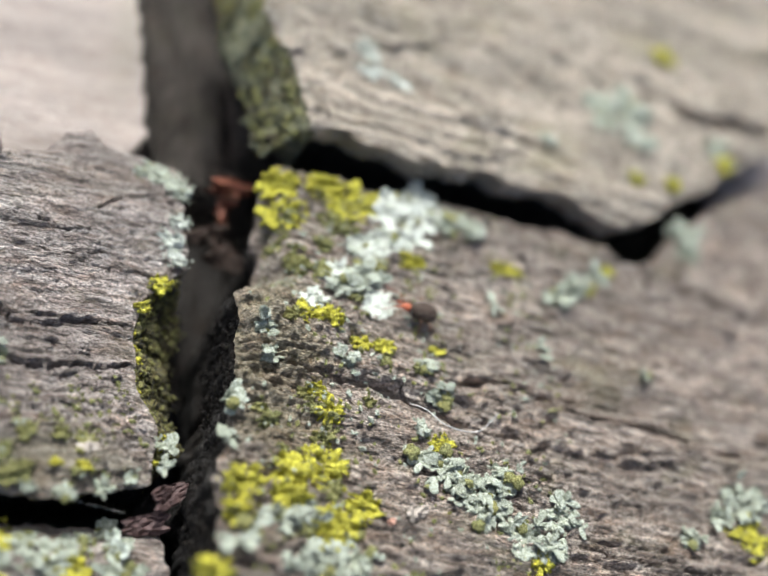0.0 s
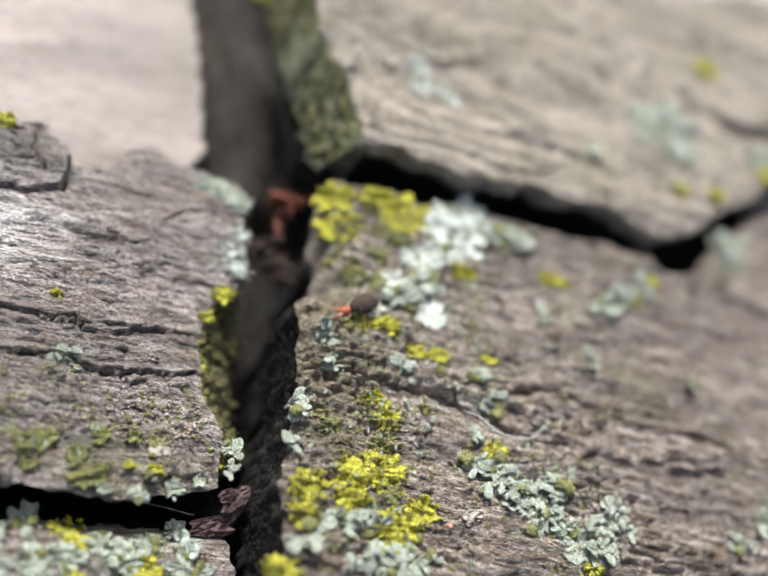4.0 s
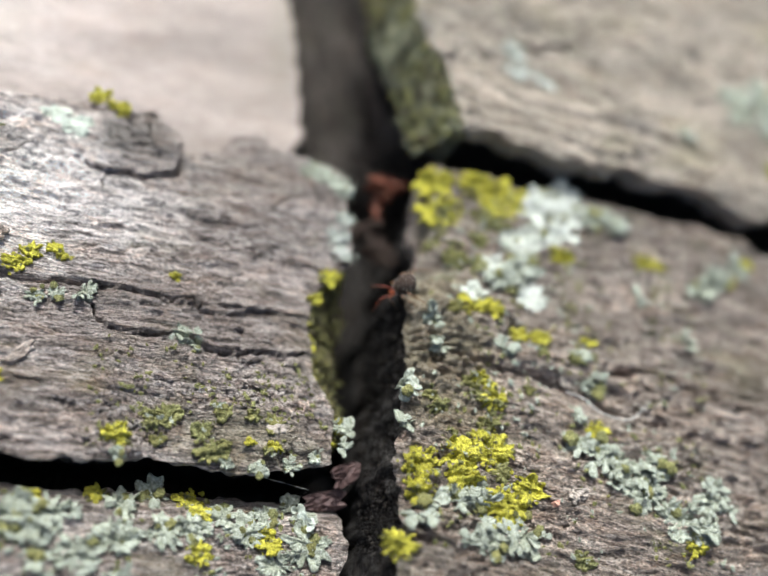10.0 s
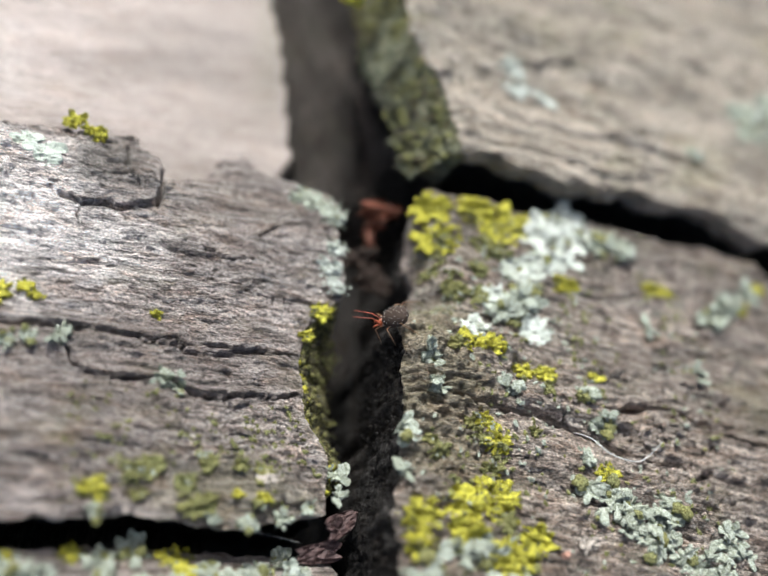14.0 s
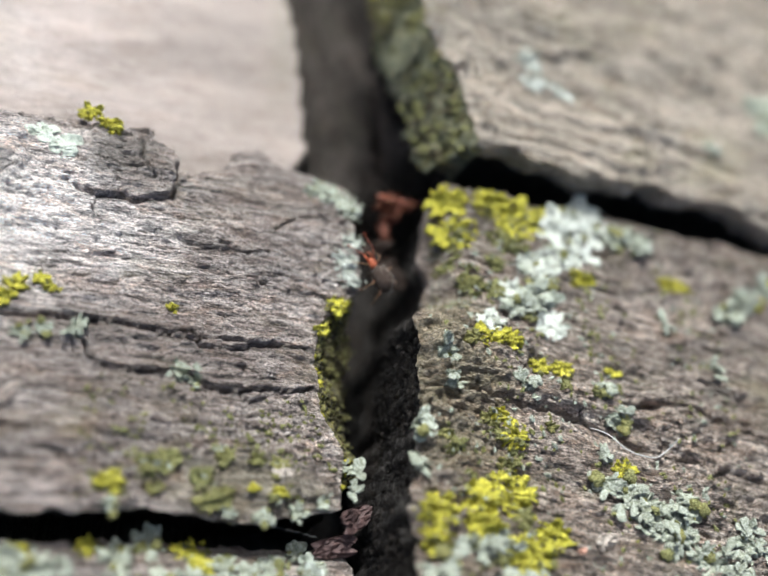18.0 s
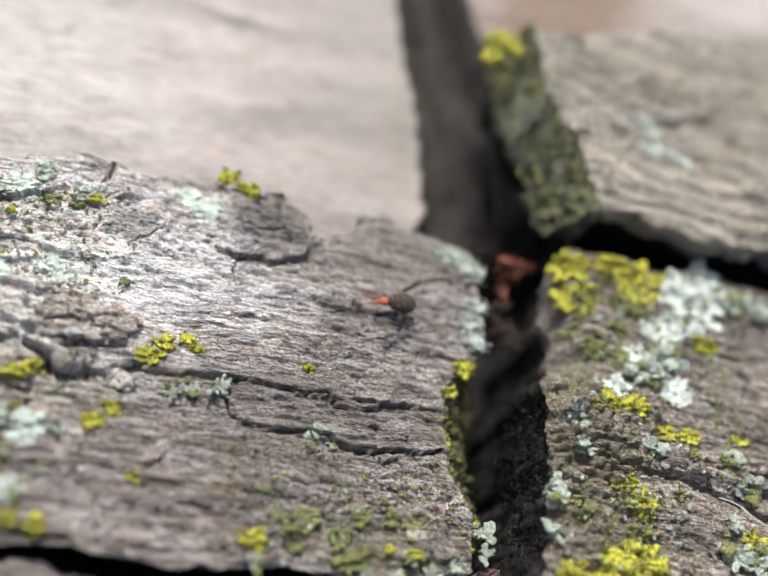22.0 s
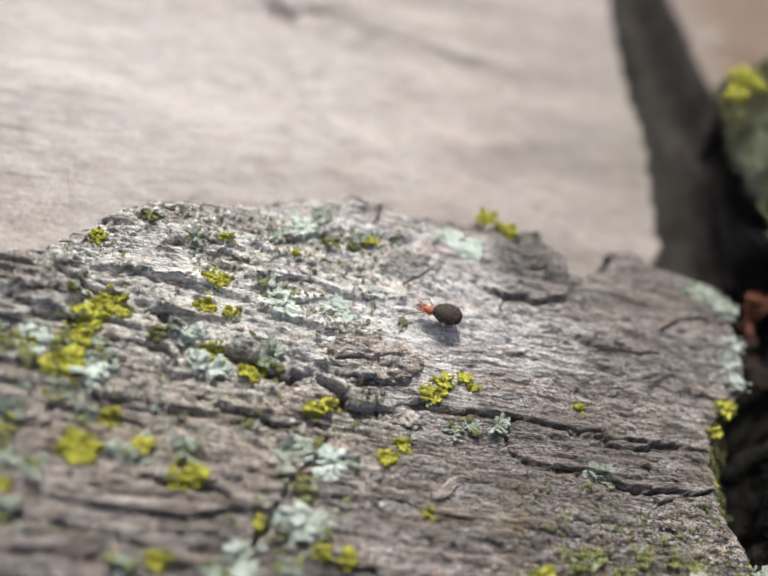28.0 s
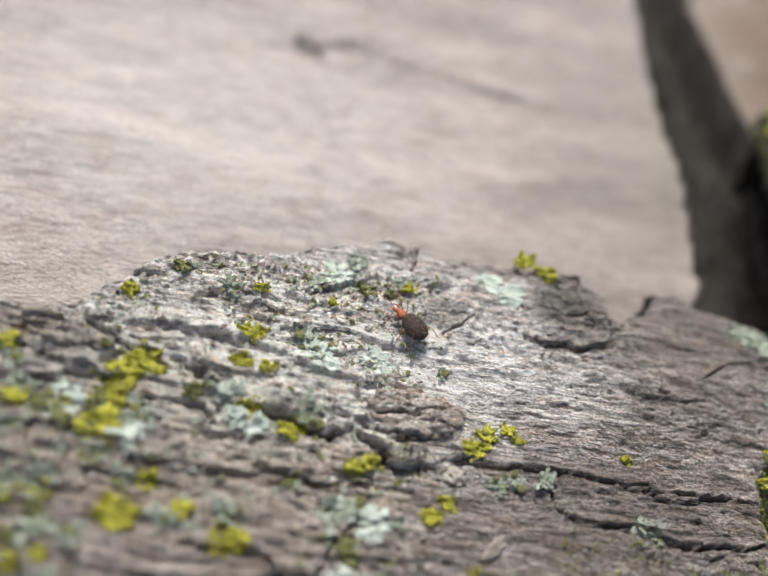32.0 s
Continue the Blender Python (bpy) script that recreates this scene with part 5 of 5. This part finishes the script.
def moss_crumbs():
    """Mossy crumbs clinging to the sloping broken end of the left block."""
    rng = np.random.default_rng(12)
    n = 3400
    y = rng.uniform(-14.4, -4.6, n)
    h = 3.0 * rng.uniform(0, 1, n) ** 1.3
    shelf = smooth(-4.4, -6.4, y) * smooth(-14.4, -12.4, y)
    ex, ey = np.array([p for p in LEFT_EDGE[2:10]]).T
    run = 0.66 + 0.25 * fbm(y / 1.6, 0 * y, 33) + 0.3 * vnoise(y / 0.28, h / 1.6, 35)
    x = np.interp(-y, -ey, ex) + (0.10 + run * shelf) * h + 0.05
    corners = np.array([(1, 0, 0), (-1, 0, 0), (0, 1, 0), (0, -1, 0), (0, 0, 1), (0, 0, -1)], float)
    tris = np.array([(0, 2, 4), (2, 1, 4), (1, 3, 4), (3, 0, 4), (2, 0, 5), (1, 2, 5), (3, 1, 5), (0, 3, 5)])
    s = (0.035 + 0.15 * rng.uniform(0, 1, (n, 1, 1)) ** 3) * (1.15 - 0.15 * h[:, None, None])
    v = corners[None] * s * rng.uniform(0.6, 1.4, (n, 6, 1)) + np.stack([x + rng.uniform(-0.15, 0.2, n), y, -0.35 - h], -1)[:, None]
    me = bpy.data.meshes.new("moss_crumbs")
    me.from_pydata((v.reshape(-1, 3) * MM).tolist(), [], (tris[None] + 6 * np.arange(n)[:, None, None]).reshape(-1, 3).tolist())
    for m in (LICHEN_OLIVE, WOOD_MOSSY, LICHEN_YELLOW):
        me.materials.append(m)
    pick = np.where(rng.uniform(0, 1, n) < 0.10 * (h < 0.6), 2, rng.integers(0, 2, n))
    me.polygons.foreach_set("material_index", np.repeat(pick, 8).astype(np.int32))
    me.polygons.foreach_set("use_smooth", np.ones(len(me.polygons), bool))
    return tagged(new("moss_crumbs", me), "olive and yellow mossy crumbs on the broken wood end", "moss", kind="stuff")


moss_crumbs()


def algae_crumbs():
    """Lumps of green algae and moss on the end of the raised block."""
    rng = np.random.default_rng(31)
    n = 2300
    y = rng.uniform(3.6, 16.4, n)
    h = 3.2 * rng.uniform(0, 1, n) ** 1.3
    x = np.interp(y, [3.5, 7.8, 11.3, 16.5], [5.8, 4.7, 3.3, 2.6]) - 0.55 * h - 0.05
    z = 3.3 - h
    corners = np.array([(1, 0, 0), (-1, 0, 0), (0, 1, 0), (0, -1, 0), (0, 0, 1), (0, 0, -1)], float)
    tris = np.array([(0, 2, 4), (2, 1, 4), (1, 3, 4), (3, 0, 4), (2, 0, 5), (1, 2, 5), (3, 1, 5), (0, 3, 5)])
    s = 0.06 + 0.34 * rng.uniform(0, 1, (n, 1, 1)) ** 4
    v = corners[None] * s * rng.uniform(0.6, 1.4, (n, 6, 1)) + np.stack([x + rng.uniform(-0.15, 0.15, n), y, z], -1)[:, None]
    me = bpy.data.meshes.new("algae_crumbs")
    me.from_pydata((v.reshape(-1, 3) * MM).tolist(), [], (tris[None] + 6 * np.arange(n)[:, None, None]).reshape(-1, 3).tolist())
    for m in (WOOD_ALGAE, LICHEN_OLIVE, WOOD_MOSSY):
        me.materials.append(m)
    me.polygons.foreach_set("material_index", np.repeat(rng.integers(0, 3, n), 8).astype(np.int32))
    me.polygons.foreach_set("use_smooth", np.ones(len(me.polygons), bool))
    return tagged(new("algae_crumbs", me), "green lumps of algae on the raised block's end", "moss", kind="stuff")


algae_crumbs()


def gap_debris():
    """Dark grit and bark dust caught on the foot of the right block, down in the gap."""
    rng = np.random.default_rng(77)
    n = 4200
    y = rng.uniform(-19.5, -6.6, n)
    h = 0.5 + 3.9 * rng.uniform(0, 1, n)
    ex, ey = np.array([(2.65, -6.5), (2.5, -8.6), (2.6, -13.7), (2, -15), (1.9, -19.6)]).T
    x = np.interp(-y, -ey, ex) - 0.1 * np.clip(h - 1.0, 0, 3.6) + rng.uniform(-0.3, 0.25, n)
    z = right_top(x + 0.4, y) - 0.36 - h
    corners = np.array([(1, 0, 0), (-1, 0, 0), (0, 1, 0), (0, -1, 0), (0, 0, 1), (0, 0, -1)], float)
    tris = np.array([(0, 2, 4), (2, 1, 4), (1, 3, 4), (3, 0, 4), (2, 0, 5), (1, 2, 5), (3, 1, 5), (0, 3, 5)])
    s = (0.02 + 0.11 * rng.uniform(0, 1, (n, 1, 1)) ** 4) * np.array([[[0.7, 0.8, 1.6]]])
    v = corners[None] * s * rng.uniform(0.4, 1.7, (n, 6, 1)) + np.stack([x, y, z], -1)[:, None]
    me = bpy.data.meshes.new("gap_grit")
    me.from_pydata((v.reshape(-1, 3) * MM).tolist(), [], (tris[None] + 6 * np.arange(n)[:, None, None]).reshape(-1, 3).tolist())
    # Grit mostly shares the wood darkened for the gap's shade.
    for m in (WOOD_GAP_SHADE, WOOD_CHANNEL_SHADE):
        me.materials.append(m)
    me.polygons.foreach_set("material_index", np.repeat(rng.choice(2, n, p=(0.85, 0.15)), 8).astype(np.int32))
    return tagged(new("gap_grit", me), "dark grit and bark dust caught down in the gap", "grit", kind="stuff")


gap_debris()


def clear(edge):
    return lambda x, y: outside(x, y, edge) < -0.4


crumbs("slope_grit", 3600, (3.2, 5.6, -5.6, 0.9), right_top, [WOOD_RIGHT, LICHEN_GREY, WOOD_RIGHT, LICHEN_OLIVE], 0.05, 15, "grey and green grit on the slope beside the gap", lambda x, y: (outside(x, y, RIGHT_EDGE) < -0.1) & (x < slope_rim(y) + 0.3))
crumbs("lichen_crumbs", 2400, (3, 20, -20, 1.5), right_top, [LICHEN_OLIVE, WOOD_RIGHT, WOOD_RIGHT, LICHEN_OLIVE, LICHEN_GREY], 0.12, 5, "crumbs of olive and grey lichen on the wood", clear(RIGHT_EDGE))
crumbs("lichen_crumbs", 2200, (-12, 0, -16, -10.5), left_top, [LICHEN_OLIVE, WOOD_LEFT, WOOD_LEFT, WOOD_LEFT], 0.11, 6, "crumbs of lichen and bark on the wood's edge", clear(LEFT_EDGE))
crumbs("lichen_crumbs", 5200, (-40, -18, -16.4, 1), left_top, [LICHEN_OLIVE, WOOD_LEFT, WOOD_FLAKE, LICHEN_GREY, WOOD_FLAKE, PALE_KNOB], 0.11, 8, "crumbs of lichen and bark on grey wood", clear(LEFT_EDGE))
crumbs("lichen_crumbs", 1800, (-20, 0.5, -24, -16), lower_top, [LICHEN_GREY, LICHEN_OLIVE, WOOD_LEFT], 0.13, 9, "crumbs of grey lichen on the lower wood", clear(LOWER_EDGE))

# ---- the mite ----
def part(name, me, parent, m=None, label=""):
    ob = new(name, me)
    ob.parent = parent
    if m is not None:
        ob.matrix_basis = m
    return tagged(ob, label)


def egg(length, width, tall, blunt, lump, seed):
    bm = bmesh.new()
    bmesh.ops.create_uvsphere(bm, u_segments=28, v_segments=18, radius=1.0)
    for v in bm.verts:
        x, y, z = v.co.z, v.co.x, v.co.y
        taper = 1 - blunt * x
        n = noise.noise(Vector((x, y, z)) * 4 + Vector((seed, 0, 0)))
        k = 1 + lump * n
        v.co = Vector((x * length / 2 * k, y * width / 2 * taper * k, z * tall / 2 * (1 - 0.6 * blunt * x) * k)) * MM
    bmesh.ops.recalc_face_normals(bm, faces=bm.faces)
    return bm


def build_mite():
    mite = new("mite")
    tagged(mite, "dark brown mite with white bristles and orange-red legs", "mite")
    mite.scale = (0.90, 0.80, 0.80)
    part("back", mesh_of(egg(1.66, 1.34, 1.12, 0.10, 0.05, 3), "mite_back", MITE_BODY), mite, pose(-0.25 * MM, 0, 0))
    head = part("head", mesh_of(egg(0.66, 0.5, 0.42, 0.25, 0.04, 5), "mite_head", MITE_HEAD), mite, pose(0.78 * MM, 0, -0.14 * MM), "orange-red head")
    for side in (-1, 1):
        part("palp", mesh_of(tube([(0.25, side * 0.13, 0), (0.5, side * 0.2, 0.03), (0.66, side * 0.16, -0.12)], [0.07, 0.06, 0.03]), "mite_palp", MITE_HEAD), head)
    bm = bmesh.new()
    rng = random.Random(4)
    for row in range(8):
        for k in range(7):
            a = radians(-84 + 26 * k + 15 * (row % 2) + rng.uniform(-9, 9))
            x = -0.92 + 0.24 * row + rng.uniform(-0.1, 0.1)
            q = math.sqrt(max(0.05, 1 - x * x))
            c = Vector((x * 0.925 - 0.25, 0.68 * q * math.sin(a) * (1 - 0.10 * x), 0.55 * q * math.cos(a)))
            n = Vector((x * 0.3, math.sin(a), math.cos(a))).normalized()
            tip = c + n * 0.09
            s = n.cross(Vector((1, 0, 0))).normalized() * 0.009
            t = n.cross(s).normalized() * 0.009
            ring = [bm.verts.new((c - n * 0.05 + o) * MM) for o in (s, t, -s, -t)]
            ring2 = [bm.verts.new((tip + o * 1.5) * MM) for o in (s, t, -s, -t)]
            for i in range(4):
                j = (i + 1) % 4
                bm.faces.new((ring[i], ring[j], ring2[j], ring2[i]))
            bm.faces.new(ring2)
    tagged(part("bristles", mesh_of(bm, "mite_bristles", MITE_SETA), mite, None, "short white club-shaped bristles"), kind="stuff")
    legs = []
    for k, (x, y, yaw, span) in enumerate(((0.8, 0.18, 14, 1.75), (0.6, 0.26, 42, 0.95), (0.0, 0.4, 100, 1.0), (-0.4, 0.38, 140, 1.2))):
        for side in (1, -1):
            knee = 0.42 if k else 0.30
            drop = -0.75 if k else -0.45
            pts = [(0, 0, 0), (0.22 * span, 0, 0.5 * knee), (0.5 * span, 0, knee * 0.8), (0.8 * span, 0, 0.45 * drop), (span, 0, drop)]
            me = mesh_of(tube(pts, [0.034, 0.03, 0.025, 0.02, 0.012] if k < 2 else [0.036, 0.032, 0.025, 0.02, 0.013]), "mite_leg", MITE_LEG if k == 0 else MITE_HIND)
            leg = part("leg", me, mite, None, "long orange-red front leg" if k == 0 else "")
            legs.append((leg, k, side, x, y * side, yaw * side))
    return mite, legs


MITE, LEGS = build_mite()


def mite_rows():
    # seconds and the body's centre in millimetres
    way = [
        (0, 11.78, -6.48, 3.60),
        (1, 10.84, -6.00, 3.50),
        (2, 10.33, -6.13, 3.50),
        (3, 8.71, -6.45, 3.60),
        (3.5, 6.85, -6.74, 3.72),
        (5.5, 3.74, -6.54, 3.65),
        (6, 3.35, -6.98, 3.72),
        (6.5, 3.02, -7.37, 3.78),
        (7, 3.27, -7.05, 3.74),
        (7.5, 3.92, -6.77, 3.70),
        (8, 4.37, -6.80, 3.70),
        (8.5, 4.32, -6.61, 3.65),
        (9, 3.69, -6.71, 3.65),
        (9.5, 2.98, -6.40, 3.50),
        (10, 2.15, -6.95, 3.30),
        (10.5, 1.73, -7.47, 3.13),
        (11, 1.66, -7.43, 3.10),
        (11.5, 1.61, -7.27, 3.04),
        (12, 1.73, -7.44, 2.99),
        (12.5, 1.52, -7.44, 2.93),
        (13, 1.79, -6.92, 2.87),
        (13.5, 1.88, -6.66, 2.81),
        (14, 1.97, -6.54, 2.76),
        (14.5, 1.77, -6.44, 2.70),
        (16.5, 1.54, -5.78, 1.34),
        (17, 1.40, -4.78, 1.00),
        (17.5, 1.28, -4.13, 0.98),
        (18, 1.23, -3.74, 0.95),
        (18.5, 1.23, -3.57, 0.92),
        (19, 1.13, -3.54, 0.90),
        (19.5, 0.82, -2.93, 0.97),
        (20, 0.11, -2.69, 1.30),
        (20.5, -0.96, -2.61, 1.30),
        (21, -2.28, -2.66, 1.28),
        (21.5, -3.44, -2.76, 1.24),
        (22, -4.70, -2.87, 1.18),
        (22.5, -5.74, -3.19, 1.18),
        (23, -6.62, -3.15, 1.18),
        (23.5, -7.48, -3.24, 1.18),
        (24, -9.14, -3.12, 1.18),
        (24.5, -9.94, -3.09, 1.18),
        (25, -11.37, -2.86, 1.18),
        (26, -14.24, -3.24, 1.18),
        (26.5, -14.91, -3.38, 1.18),
        (28.5, -16.45, -3.46, 1.18),
        (29, -16.96, -3.21, 1.18),
        (30, -18.64, -2.77, 1.18),
        (30.5, -18.99, -2.54, 1.18),
        (31, -19.41, -2.41, 1.18),
        (31.5, -19.45, -2.40, 1.18),
        (32, -19.75, -2.02, 1.18),
    ]
    # seconds, heading, nose-down pitch and roll in degrees
    turns = [(0, 168, 0, 0), (1, 174, 2, 0), (2, 182, 4, 0), (3, 196, 8, 0), (5.5, 210, 24, 0), (6.5, 208, 20, 0), (7.2, 206, 16, 0), (8, 190, 4, 0), (9, 180, 0, 0), (9.5, 182, 20, 0), (10, 176, 72, 0), (10.5, 170, 92, 0), (12.5, 168, 96, 0), (13, 172, 74, 0), (13.5, 170, 68, 0), (14, 168, 60, 0), (14.5, 164, 48, 0), (16.5, 152, 6, 0), (17, 140, -16, 0), (18, 134, -24, 0), (19, 138, -20, 0), (20, 166, -8, 0), (20.5, 182, 0, 0), (25, 182, 2, 0), (28.5, 170, 0, 0), (29, 168, 0, 0), (30, 181, 0, 0), (30.5, 186, 0, 0), (31, 171, 0, 0), (31.5, 146, 0, 0), (32, 136, 0, 0)]
    ts = [r[0] for r in turns]
    rows = []
    for t, x, y, z in way:
        yaw, pitch, roll = (float(np.interp(t, ts, [r[k] for r in turns])) for k in (1, 2, 3))
        m = Matrix.Translation((x * MM, y * MM, z * MM)) @ pose(0, 0, 0, 0, 0, yaw) @ pose(0, 0, 0, roll, pitch, 0)
        rows.append((t, m))
    return rows


def motions():
    walk(MITE, mite_rows())
    for leg, k, side, x, y, yaw in LEGS:
        rows = []
        for n in range(161):
            t = n * 0.2
            beat = 2 * math.pi * (1.1 * t + 0.5 * (k % 2) + (0.5 if side < 0 else 0.0))
            hang = float(np.interp(t, [9.6, 10.2, 10.6, 11.0, 11.4, 12.6, 13.0, 13.6, 14.6, 16.5], [0, 40, 60, 85, 60, 25, 74, 68, 52, 0]))
            if k == 0:
                lift, swing = -10 - hang - 16 * math.sin(0.8 * beat + side), 14 * math.sin(0.55 * beat + 1.3 * side)
            else:
                lift, swing = -7 * max(0.0, math.sin(beat)), 13 * math.cos(beat)
            rows.append((t, Matrix.Translation((x * MM, y * MM, -0.2 * MM)) @ pose(0, 0, 0, 0, 0, yaw + swing * side) @ pose(0, 0, 0, 0, lift, 0)))
        walk(leg, rows)


motions()
